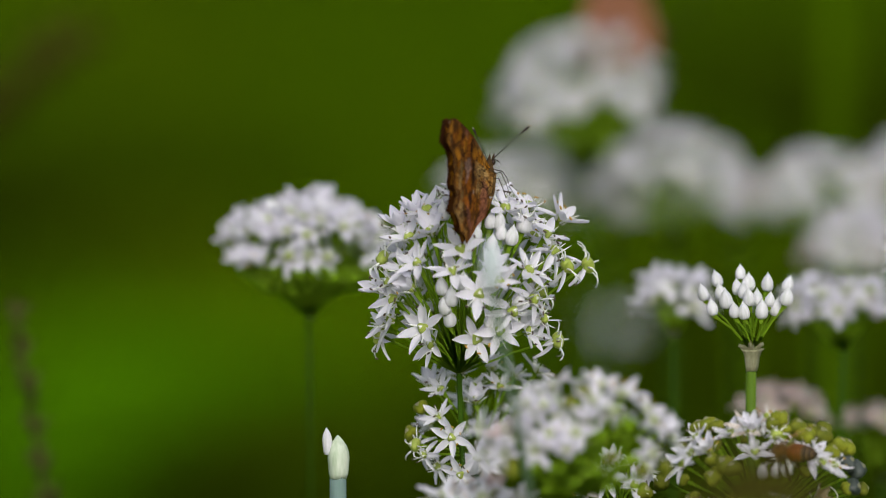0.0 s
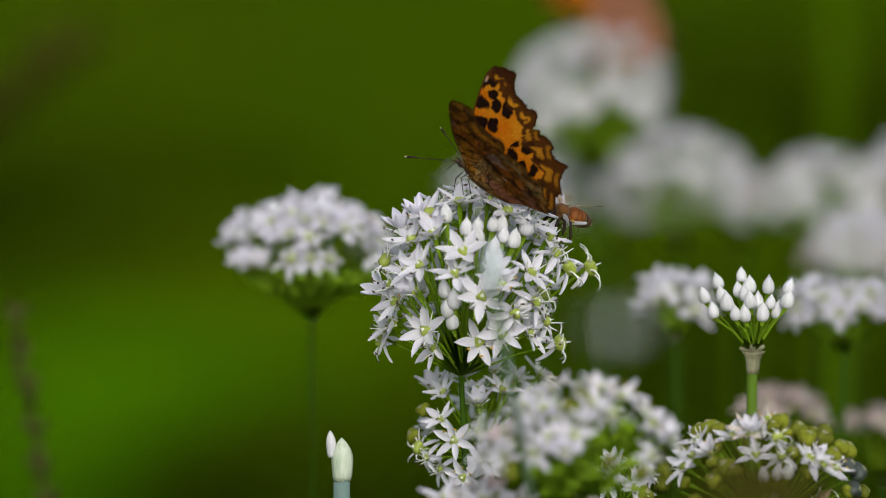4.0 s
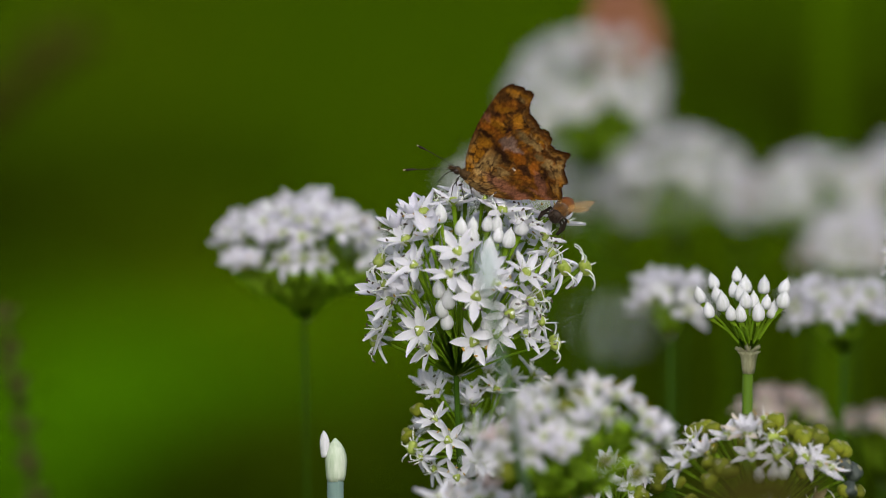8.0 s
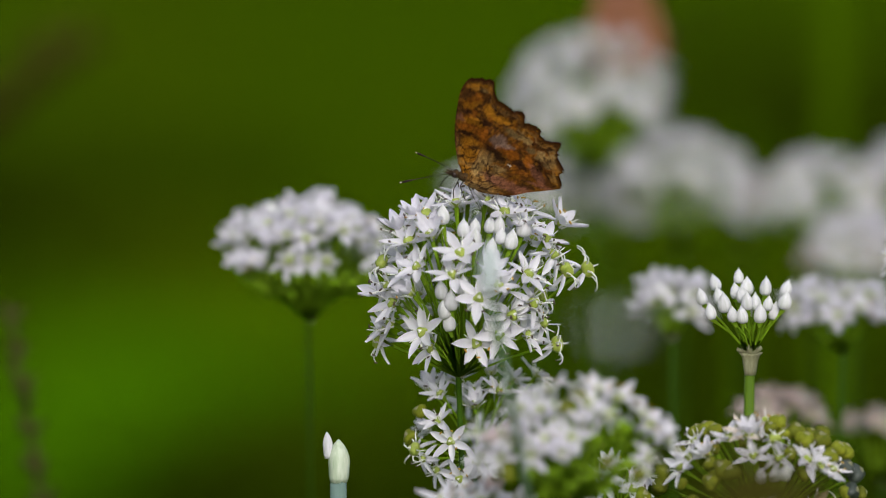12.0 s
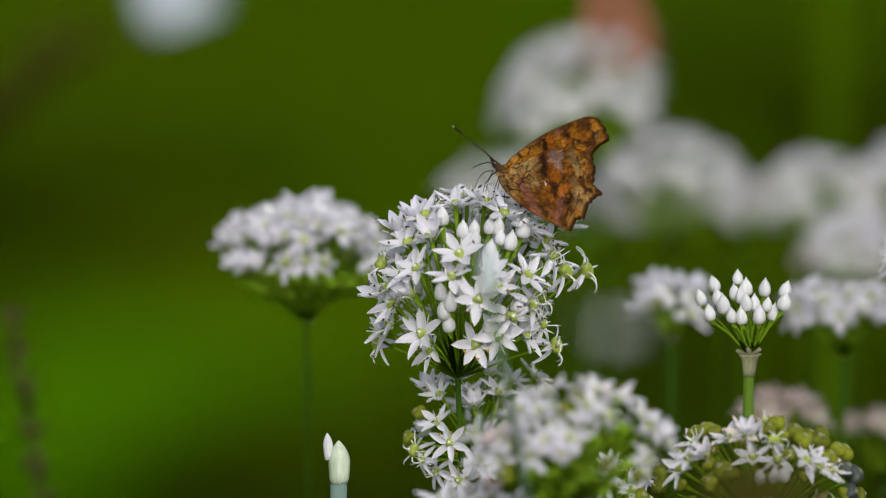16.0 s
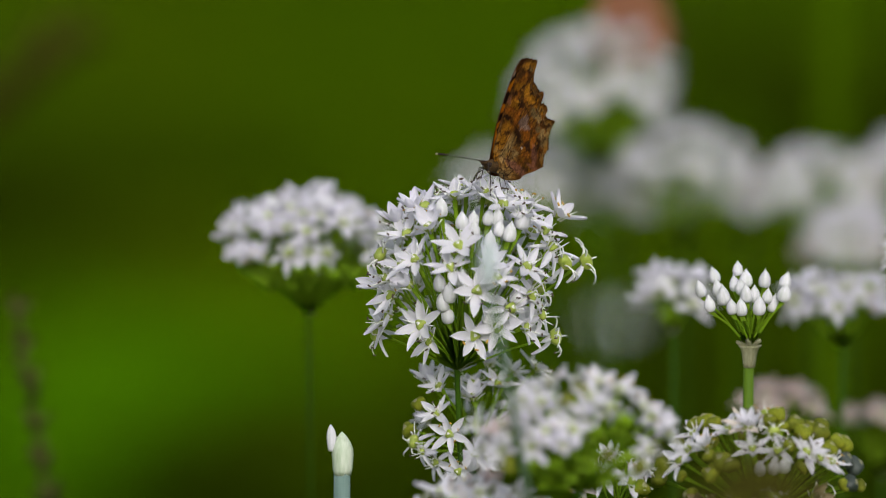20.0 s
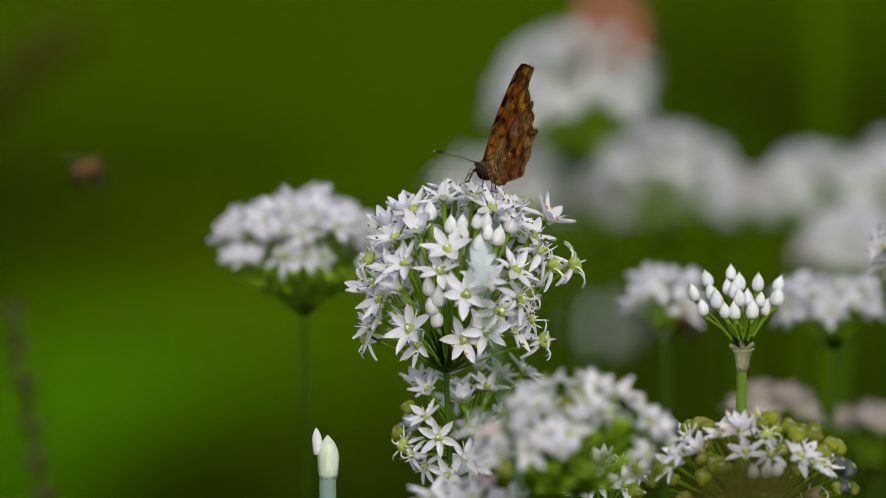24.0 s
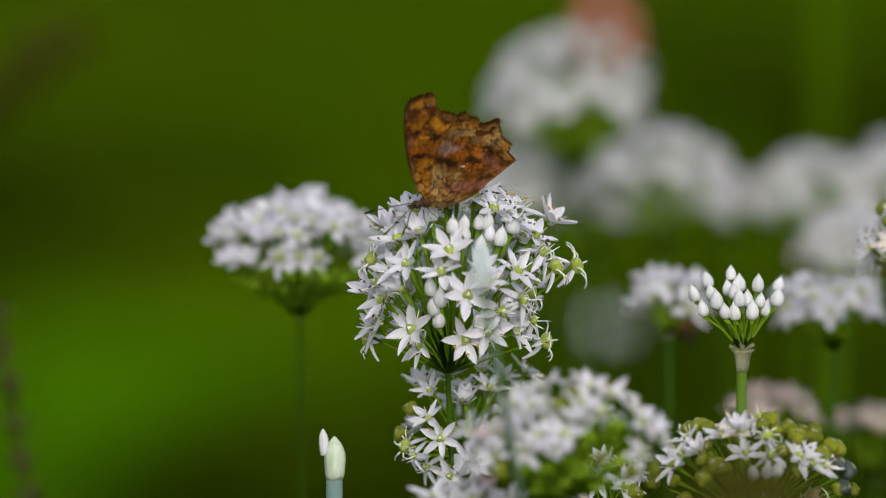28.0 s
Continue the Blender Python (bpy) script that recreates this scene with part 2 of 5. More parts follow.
SPENT_MESH = mesh_of("floret", *(lambda q: (q[0], q[1], [OVARY, FILAMENT], q[2]))(lobed(1.6 * MM, 2.5 * MM, 1.2 * MM)))
CURLED = [curled_mesh(i) for i in range(4)]
STAMENS = [stamen_mesh(i, POLLEN if i == 5 else ANTHER, 18 + 12 * (i % 4)) for i in range(8)]
BUD_MESHES = []
for fat, tall in ((1.85, 5.9), (1.95, 5.4), (1.6, 4.9), (1.75, 5.6)):
    prof = [(0.3, 0.0), (0.78, 0.07), (0.98, 0.22), (1.0, 0.38), (0.9, 0.54), (0.68, 0.69), (0.38, 0.82), (0.16, 0.91), (0.08, 0.97), (0.02, 1.02)]
    BUD_MESHES.append(mesh_of("bud", *lathe([(r * fat * MM, h * tall * MM) for r, h in prof], 12, 0.05, 3), BUD))
GREEN_BUD_MESH = mesh_of("bud", *lathe([(0.3 * MM, 0), (1.0 * MM, 0.6 * MM), (1.25 * MM, 1.6 * MM), (1.0 * MM, 2.8 * MM), (0.4 * MM, 3.8 * MM), (0.05 * MM, 4.1 * MM)], 10, 0.05, 3), PEDICEL)
PEDICEL_MESH = mesh_of("pedicel", *tube([(0, 0, 0), (0.7 * MM, 0, 0.3), (0.8 * MM, 0.3 * MM, 0.6), (0.3 * MM, 0.1 * MM, 0.85), (0, 0, 1)],
                                        [0.34 * MM, 0.26 * MM, 0.25 * MM, 0.29 * MM, 0.6 * MM], 6), PEDICEL)

def floret(plant, kind, place, facing, rnd, paint=PETAL, size=1.0):
    """One flower, bud or capsule at place, looking along facing."""
    turn = Vector(facing).to_track_quat("Z", "Y").to_matrix().to_4x4()
    m = Matrix.Translation(place) @ turn @ pose(0, 0, 0, 0, 0, rnd.uniform(0, 360)) @ Matrix.Diagonal((size, size, size, 1))
    if kind == "bud":
        return part("bud", rnd.choice(BUD_MESHES), plant, m @ Matrix.Scale(0.82, 4))
    if kind == "green":
        return part("bud", GREEN_BUD_MESH, plant, m, "small green unopened bud")
    if kind == "fruit":
        return part("capsule", FRUIT_MESH, plant, m)
    if kind == "dark":
        return part("capsule", FRUIT_DARK_MESH, plant, m, "dark ripening seed capsule")
    tuft = None
    if kind in ("pollen", "stained"):
        kind, tuft = ("open" if kind == "pollen" else "half"), STAMENS[5]
    if kind == "pinkish":
        kind, paint = "open", PETAL_PINK
    if kind == "spent":
        fl = part("floret", SPENT_MESH, plant, m, "spent floret with curled filaments")
        tagged(part("stamen_tuft", rnd.choice(CURLED), fl), kind="stuff")
        for i in range(4):
            n = rnd.randrange(2)
            part("petal", PETAL_MESHES["droop", n, paint.name], fl, pose(0, 0, 0.3 * MM, 0, 35 + rnd.uniform(-25, 25), 90 * i + rnd.uniform(-25, 25)) @ pose(0.6 * MM, 0, 0, rnd.uniform(-30, 30)) @ Matrix.Diagonal((0.95, 0.7, 1, 1)))
        return fl
    if kind == "withered":
        kind, paint = "half", PETAL_BROWN
    fl = part("floret", OVARY_MESH, plant, m)
    for i in range(6):
        n = rnd.randrange(len(PETALS[kind]))
        part("petal", PETAL_MESHES[kind, n, paint.name], fl,
             pose(0, 0, (0.3 + 0.15 * (i % 2)) * MM, 0, -RISE[kind] + rnd.uniform(-16, 16), 60 * i + rnd.uniform(-9, 9)) @ pose(0.6 * MM, 0, 0, rnd.uniform(-10, 10)))
    tagged(part("stamen_tuft", tuft or rnd.choice(STAMENS), fl), kind="stuff")
    return fl


def pedicel(plant, start, end):
    d = Vector(end) - Vector(start)
    m = Matrix.Translation(start) @ d.to_track_quat("Z", "Y").to_matrix().to_4x4() @ Matrix.Diagonal((1, 1, d.length, 1))
    return part("pedicel", PEDICEL_MESH, plant, m)


def stem_line(foot, top, bow, n=14):
    foot, top, bow = Vector(foot), Vector(top), Vector(bow)
    return [foot.lerp(top, i / (n - 1)) + bow * math.sin(math.pi * i / (n - 1)) for i in range(n)]


def strap_leaf(rnd, length, width):
    """A narrow arching leaf with a keel, rising from the origin."""
    verts, faces = [], []
    lean, n = rnd.uniform(0.15, 0.75), 9
    for i in range(n):
        t = i / (n - 1)
        x, z = length * lean * t ** 1.6, length * (t - 0.5 * lean * t * t)
        w = width * 0.5 * (1 - t ** 3) + 0.0002
        verts += [(x, -w, z), (x + 0.25 * w, 0, z - 0.2 * w), (x, w, z)]
    for i in range(n - 1):
        for j in range(2):
            a_ = i * 3 + j
            faces.append((a_, a_ + 1, a_ + 4, a_ + 3))
    return verts, faces


LEAF_MESHES = [mesh_of("leaf", *strap_leaf(random.Random(i), 0.22 + 0.03 * i, 0.006), LEAF) for i in range(4)]


def bracts(plant, rnd, top, size=0.7, count=2):
    """The papery remains of the spathe round the head's base."""
    for i in range(count):
        v, f = petal_shape(5.5 * MM * size, 3.6 * MM * size, 0.45, 0.10)
        part("bract", mesh_of("bract", v, f, SPATHE), plant,
             Matrix.Translation(top) @ pose(0, 0, -0.6 * MM, 0, -rnd.uniform(15, 50), 360 / count * i + rnd.uniform(-40, 40)))


def chive(label, head, thick=1.1, bow=(0, 0, 0), lean=(0, 0), leaves=4, stem_mat=STEM, seed=0):
    """A plant whose foot stands on the ground; returns it and the place of its head in its own space."""
    rnd = random.Random(seed)
    foot = Vector((head[0] + lean[0], head[1] + lean[1], 0))
    plant = thing("garlic_chive", Matrix.Translation(foot), label, "flower", "garlic chives in the bed")
    top = Vector(head) - foot
    pts = stem_line((0, 0, 0), top, bow)
    part("stem", mesh_of("stem", *tube(pts, [thick * MM * (1.25 - 0.25 * i / 13) for i in range(14)], 10), stem_mat), plant)
    for i in range(leaves):
        part("leaf", rnd.choice(LEAF_MESHES), plant, pose(rnd.uniform(-4, 4) * MM, rnd.uniform(-4, 4) * MM, 0, rnd.uniform(-6, 6), 0, rnd.uniform(0, 360)))
    return plant, top


def umbel(plant, top, centre, radii, count, low, mix, rnd, paints=(PETAL,), placed=(), clear=5.0, size=1.0, front=None):
    """A round head: florets spread over an egg shape (mm, from the stem's top), each on its pedicel.
    placed: (kind, x, y, z) florets in mm that stand where they stand; mix: kinds to draw from; front: no others nearer than this."""
    c, r = Vector(centre), Vector(radii)
    spots = [(k, Vector(p)) for k, *p in placed]
    golden = math.pi * (3 - math.sqrt(5))
    for i in range(count):
        z = 1 - (1 - low) * (i + 0.5) / count
        w = golden * i
        q = math.sqrt(max(0, 1 - z * z))
        d = Vector((q * math.cos(w), q * math.sin(w), z)) * rnd.uniform(0.84, 1.03)
        p = c + Vector((d.x * r.x, d.y * r.y, d.z * r.z)) + Vector([rnd.uniform(-0.8, 0.8) for _ in range(3)])
        if (front is None or p.y > front) and all((p - s).length > clear for _, s in spots[:len(placed)]):
            spots.append((rnd.choice(mix), p))
    for kind, p in spots:
        out = Vector(((p.x - c.x) / r.x ** 2, (p.y - c.y) / r.y ** 2, (p.z - c.z) / r.z ** 2)).normalized()
        facing = (out * 0.65 + p.normalized() * 0.5 + Vector([rnd.uniform(-0.22, 0.22) for _ in range(3)])).normalized()
        facing.z = 0.25 + (facing.z if facing.z > 0 else 0.35 * facing.z)  # flowers turn up to the light
        facing.normalize()
        if kind == "bud":
            facing = (p.normalized() * 0.8 + Vector((0, 0, 0.75))).normalized()
        place = top + p * MM
        pedicel(plant, top, place)
        if kind == "stub":  # a stalk whose bud is hidden among the others
            continue
        floret(plant, kind, place, facing, rnd, rnd.choice(paints), size * (rnd.uniform(0.62, 1.05) if kind == "fruit" else rnd.uniform(0.9, 1.08)))

# ---- ground ----
def ground_sheet():
    """One sheet to the horizon, gently uneven near the bed."""
    bm = bmesh.new()
    xs = [-300, -60, -15] + [-4 + 0.4 * i for i in range(21)] + [15, 60, 300]
    ys = [-300, -60, -15] + [-4 + 0.5 * i for i in range(37)] + [25, 60, 300]
    grid = [[bm.verts.new((x, y, 0.03 * noise.noise((x * 0.6, y * 0.6, 3)) * (abs(x) < 10) * (0 if abs(x) < 0.7 and -2.5 < y < 3 else 1))) for x in xs] for y in ys]
    for j in range(len(ys) - 1):
        for i in range(len(xs) - 1):
            bm.faces.new((grid[j][i], grid[j][i + 1], grid[j + 1][i + 1], grid[j + 1][i]))
    me = bpy.data.meshes.new("ground")
    bm.to_mesh(me)
    bm.free()
    me.materials.append(EARTH)
    return tagged(new("ground", me), "weedy green ground of the garden bed and lawn", "ground", kind="structure")


ground_sheet()


def blades(name, spots, mat, label, seed, height=(0.05, 0.12), width=0.006):
    """Grass blades, three faces each, on the given (x, y, radius, count) patches."""
    rnd = random.Random(seed)
    verts, faces = [], []
    for cx, cy, rad, count in spots:
        for _ in range(count):
            q, w = rad * math.sqrt(rnd.random()), rnd.uniform(0, 2 * math.pi)
            x, y = cx + q * math.cos(w), cy + q * math.sin(w)
            h, b, tu = rnd.uniform(*height), rnd.uniform(0.2, 0.9), rnd.uniform(0, 2 * math.pi)
            dx, dy = math.cos(tu), math.sin(tu)
            sx, sy = -dy * width / 2, dx * width / 2
            o = len(verts)
            for t, s in ((0, 1), (0.5, 0.9), (0.85, 0.5)):
                px, py, pz = x + dx * b * h * t * t, y + dy * b * h * t * t, h * t * (1 - 0.25 * b * t)
                verts += [(px - sx * s, py - sy * s, pz), (px + sx * s, py + sy * s, pz)]
            verts.append((x + dx * b * h, y + dy * b * h, h * (1 - 0.25 * b)))
            faces += [(o, o + 1, o + 3, o + 2), (o + 2, o + 3, o + 5, o + 4), (o + 4, o + 5, o + 6)]
    return tagged(new(name, mesh_of(name, verts, faces, mat)), label, "grass", kind="stuff")


blades("lawn", [(x * 0.5, 1.2 + y * 0.5, 0.42, 560) for x in range(-2, 3) for y in range(0, 15)], GRASS, "rough green lawn behind the flower bed", 1, (0.04, 0.08))
blades("fresh_grass", [(-0.232, 2.861, 0.05, 364), (-0.210, 3.022, 0.05, 364), (-0.196, 2.710, 0.05, 420), (-0.165, 2.523, 0.05, 364), (-0.214, 2.500, 0.05, 392), (-0.158, 2.968, 0.05, 560), (-0.144, 2.810, 0.05, 420), (-0.181, 3.136, 0.05, 280), (-0.128, 3.050, 0.04, 210), (-0.088, 3.079, 0.05, 210)], GRASS_BRIGHT, "fresh bright green tufts of grass in the lawn", 2, (0.05, 0.09), 0.008)
# dark blades set where the lawn lies in shade; the shade is painted in
blades("dark_weeds", [(-0.297, 4.044, 0.06, 1500), (-0.273, 3.808, 0.06, 1400), (-0.322, 4.301, 0.06, 800), (-0.253, 4.044, 0.05, 500), (-0.216, 4.128, 0.05, 250), (-0.161, 4.044, 0.05, 200), (-0.103, 2.538, 0.05, 400), (-0.089, 2.448, 0.05, 400), (-0.031, 2.538, 0.06, 600), (-0.045, 2.730, 0.06, 400), (-0.019, 2.426, 0.06, 500), (-0.068, 2.584, 0.04, 200), (0.212, 5.052, 0.07, 250), (0.353, 4.887, 0.06, 900), (0.325, 4.346, 0.06, 700), (0.174, 3.109, 0.06, 500), (0.126, 3.228, 0.05, 300), (0.137, 2.584, 0.05, 500), (0.218, 3.051, 0.05, 600), (0.228, 2.832, 0.05, 500), (0.267, 5.405, 0.07, 250), (0.287, 4.533, 0.06, 300), (0.201, 2.584, 0.05, 500), (0.222, 2.470, 0.05, 500), (0.174, 2.448, 0.05, 400)], GRASS_SHADE, "darker green grass standing in for shade between plants on the lawn", 3, (0.06, 0.11), 0.01)
blades("olive_grass", [(-0.298, 5.859, 0.07, 600), (-0.339, 5.724, 0.06, 450), (-0.229, 5.172, 0.07, 300), (-0.198, 3.720, 0.06, 300), (-0.168, 3.613, 0.05, 300), (-0.109, 3.445, 0.05, 300), (-0.078, 3.317, 0.06, 400), (-0.056, 3.195, 0.05, 300), (-0.134, 3.579, 0.05, 300), (-0.036, 4.500, 0.06, 100), (0.149, 3.720, 0.06, 300), (0.195, 3.720, 0.06, 300)], GRASS_OLIVE, "yellowish green grass in the lawn", 4, (0.05, 0.09), 0.008)

# ---- the plants ----
# Places of florets in mm from the stem's top
MAIN_FLOWERS = [
    ("open", 0.5, -17.1, 29.3), ("open", -1.2, -17.6, 24.4), ("open", 15.2, -14.1, 24.4), ("open", 14.7, -8.0, 10.5), ("open", 3.7, -10.9, 8.8), ("open", -7.7, -9.6, 11.1),
    ("open", -5.7, -6.0, 7.1), ("open", -10.9, -10.8, 31.1), ("droop", 16.0, -12.3, 18.0), ("open", 19.2, -6.8, 31.4), ("open", -14.0, -8.0, 17.4), ("open", -11.9, -12.0, 24.5),
    ("open", -14.4, -2.0, 12.4), ("spent", -16.3, -5.1, 25.9), ("spent", 23.0, -3.4, 24.1), ("spent", 27.7, 2.0, 23.8), ("droop", 20.7, -7.1, 27.8), ("open", 10.3, -9.7, 37.4),
    ("open", 6.0, -6.9, 40.1), ("open", -0.5, -8.4, 39.4), ("open", -7.1, -8.3, 36.9), ("half", -9.3, -6.7, 36.2), ("half", -12.8, -5.9, 33.1), ("open", 14.7, -9.3, 34.9),
    ("pollen", 15.4, -3.4, 37.3), ("pollen", 22.4, 2.0, 34.0), ("spent", 20.9, 2.0, 7.0), ("stained", -6.0, -13.5, 32.8), ("stained", -10.1, -13.2, 20.2), ("open", 4.3, -17.4, 19.6),
    ("spent", -16.9, 2.0, 7.8), ("open", 2.2, 0.0, 40.2), ("open", 9.3, 2.0, 38.6), ("open", -4.3, 4.0, 37.6), ("droop", -15.2, -7.7, 21.3), ("half", -16.9, -3.3, 19.1),
    ("open", -8.9, -14.3, 26.1), ("droop", 11.4, -14.0, 15.4), ("open", 8.7, -17.1, 22.3), ("open", -16.4, 0.0, 10.5), ("droop", 18.3, -6.6, 12.9), ("open", 8.7, -11.9, 10.8),
    ("half", 7.0, -17.6, 25.1),
]
MAIN_BUDS = [
    ("bud", 3.6, -13.4, 33.6), ("bud", 6.8, -12.9, 33.9), ("bud", 9.2, -13.5, 31.5), ("bud", 11.4, -13.2, 30.3), ("bud", 14.1, -10.4, 32.8), ("bud", -3.4, -10.9, 35.6),
    ("bud", -3.0, -13.1, 14.8), ("bud", -2.0, -11.7, 11.9), ("bud", -1.6, -14.3, 16.8), ("bud", -3.7, -14.5, 19.3), ("bud", 0.9, -15.6, 20.5), ("bud", 3.1, -14.6, 16.6),
    ("bud", 6.5, -11.7, 11.6), ("bud", 12.8, -12.0, 15.7), ("bud", 7.1, -15.0, 28.9), ("bud", 3.5, -14.7, 31.0), ("bud", 8.7, -12.6, 33.6), ("bud", 1.1, -13.7, 33.1),
]
LOW_FLOWERS = [
    ("open", -17.7, -9.2, 14.3), ("open", -14.6, -7.3, 19.8), ("open", -2.3, -16.4, 17.8), ("open", -4.0, -12.1, 22.1), ("open", 9.5, -14.6, 16.9), ("open", 15.0, -12.0, 14.2),
    ("half", -12.1, -12.7, 17.8), ("open", -7.4, -11.8, 21.4), ("droop", 0.8, -8.0, 24.3), ("half", -2.7, -12.3, 22.1), ("open", -16.0, -9.7, 16.7),
    ("open", 12.1, -13.8, 15.2), ("fruit", -11.5, -15.2, 11.7), ("spent", 2.3, -13.8, 21.0), ("droop", 3.2, -16.5, 17.3), ("fruit", 5.9, -15.1, 18.4), ("bud", -0.8, -18.0, 12.7),
    ("bud", 2.2, -17.8, 13.0), ("bud", 4.5, -17.4, 13.3), ("dark", 19.8, -6.2, 12.2), ("dark", 18.8, -8.0, 9.0), ("dark", 17.7, -8.9, 14.2), 
]
LOW_CAPSULES = [
    ("fruit", -10.3, -7.6, 22.1), ("fruit", 7.0, -9.8, 22.2), ("fruit", 8.9, -11.3, 20.3), ("fruit", 12.3, -9.1, 20.0), ("fruit", 16.1, -7.2, 18.1), ("fruit", -8.9, -15.1, 14.9),
    ("fruit", -7.2, -15.9, 14.1), ("fruit", -11.4, -13.6, 15.7), ("fruit", -21.5, 1.0, 8.7), ("fruit", 1.4, -10.1, 23.1), ("fruit", 14.2, -10.6, 16.8), ("fruit", 17.5, -6.0, 17.2),
    ("fruit", 13.1, -5.6, 21.3), ("fruit", -17.9, -5.1, 17.1), ("fruit", 4.4, -11.2, 22.0), ("fruit", -13.9, -4.4, 21.1), ("fruit", 21.5, -1.3, 7.6), ("fruit", 8.7, -15.2, 13.7),
    ("fruit", -10.7, -12.1, 18.7), ("fruit", 10.3, -8.4, 21.6), ("fruit", 3.5, -8.4, 23.7), ("fruit", 17.7, -8.9, 8.8), ("fruit", -11.9, -5.7, 22.0), ("fruit", -17.4, -9.8, 11.0),
]
BUD_FEET = [
    (-10.5, -2.0, 11.4), (-7.3, 3.0, 14.0), (-2.4, 5.0, 15.4), (-8.7, -5.0, 8.4), (-6.6, 1.0, 11.1), (-5.6, -4.0, 9.8),
    (-3.0, 2.0, 12.2), (-0.6, 4.0, 12.9), (-1.8, -1.0, 11.7), (-0.6, -4.0, 10.4), (1.3, 1.0, 9.7), (-3.9, -6.0, 7.9),
    (-1.7, -6.0, 7.6), (2.0, -5.0, 7.6), (3.6, 3.0, 12.9), (3.8, -2.0, 10.0), (7.8, 2.0, 12.9), (7.4, -3.0, 10.4),
    (5.1, -1.0, 7.8), (0.5, 5.0, 7.7),
]
FRONT_FLOWERS = [
    ("open", -11.9, -9.1, 20.5), ("open", -5.9, -8.3, 23.9), ("open", 4.1, -7.0, 24.2), ("pollen", 8.6, -6.9, 22.2), ("open", -8.9, -12.2, 18.3), ("half", 1.0, -13.7, 17.5),
    ("spent", 6.0, -11.4, 19.2), ("open", -18.3, -7.1, 13.7), ("open", -13.9, -11.4, 13.7), ("open", -15.9, -10.2, 10.0), ("open", -9.9, -13.6, 11.2), ("open", 15.1, -5.1, 16.4),
    ("open", 18.8, 1.0, 11.9), ("half", 16.7, -3.7, 14.2), ("fruit", 0.1, -10.4, 22.6), ("stained", -4.5, -14.7, 13.0), ("fruit", -14.9, -10.9, 7.0), ("green", -0.5, -14.8, 9.1),
    ("green", -9.4, -13.4, 7.0), ("green", -1.5, -14.0, 4.5), ("pollen", 13.6, -5.2, 18.7), ("fruit", -2.5, -12.0, 20.8), ("open", 2.0, -11.3, 21.2), ("open", -7.0, -14.1, 14.6),
    ("open", -21.3, 1.0, 13.6), ("open", -19.8, -5.5, 9.9), ("open", -7.9, -11.4, 20.2), ("pinkish", -15.9, -9.5, 15.0), ("open", -1.5, -14.5, 15.0), ("green", 2.8, -14.0, 14.0), ("half", -3.5, -15.0, 11.5), ("green", 8.0, -11.0, 16.0), ("green", -4.6, -14.8, 7.6), ("green", 4.0, -14.1, 13.4),
    ("fruit", 6.0, -13.7, 9.5), ("green", 3.0, -14.0, 6.5), ("green", -5.9, -14.1, 7.0), 
    ("droop", 14.6, -8.1, 9.8), ("green", 10.0, -11.2, 15.2), ("open", -0.2, 4.0, 23.4), ("half", -11.4, -12.4, 15.3),
    ("fruit", 17.2, -2.7, 6.0), ("fruit", 12.6, -9.3, 6.4),
]
LOWER_FLOWERS = [
    ("open", -8.3, -9.0, 15.9), ("open", -8.9, -13.0, 10.2), ("pollen", -6.0, -15.0, 6.0), ("droop", -12.0, -10.0, 1.6), ("fruit", -12.8, -6.0, 11.2), ("fruit", -14.7, -8.0, 6.1),
    ("spent", -13.6, -10.0, 3.7), ("open", -4.1, -14.0, -2.4), ("half", -10.5, -4.0, 16.3), ("open", -1.5, -4.0, 15.8), ("open", 4.4, -6.0, 16.0), ("half", 2.8, 2.0, 19.3),
    ("open", 12.9, 4.0, 18.5), ("droop", -0.4, -12.0, 1.3), ("fruit", 0.7, 2.0, 14.0), ("open", 7.6, 6.0, 17.2), ("half", -0.9, -8.0, 13.1), ("droop", -8.9, -8.0, -1.3),
    ("open", 1.2, -6.0, -1.1),
]
PLANTS = {}

# the head in the middle, on which the butterfly feeds
p, top = chive("garlic chive with a full round white flower head", (0.0039, -0.0030, 0.4213), 0.62, (0.002, 0, 0), (0.010, 0.012), seed=1)
rnd = random.Random(11)
bracts(p, rnd, top)
umbel(p, top, (3.0, 2.3, 22.3), (17.6, 18.5, 15.9), 74, -0.75, ["open"] * 6 + ["half", "half", "droop", "spent"], rnd, (PETAL,),
      MAIN_FLOWERS + MAIN_BUDS, 4.4, 1.06, 1.0)
PLANTS["main"] = p

# the head just under it
p, top = chive("garlic chive with a small white flower head and first green capsules", (0.0084, 0.0099, 0.4008), 1.0, (0, 0.002, 0), (-0.012, 0.02), seed=2)
rnd = random.Random(12)
bracts(p, rnd, top)
umbel(p, top, (-1.0, 2.0, 8.0), (11.0, 13.0, 11.0), 14, -0.6, ["open"] * 4 + ["half", "droop", "spent", "fruit"], rnd, (PETAL,) * 30 + (PETAL_OLD,),
      LOWER_FLOWERS, 5.0, 0.88, 3.0)
PLANTS["lower"] = p

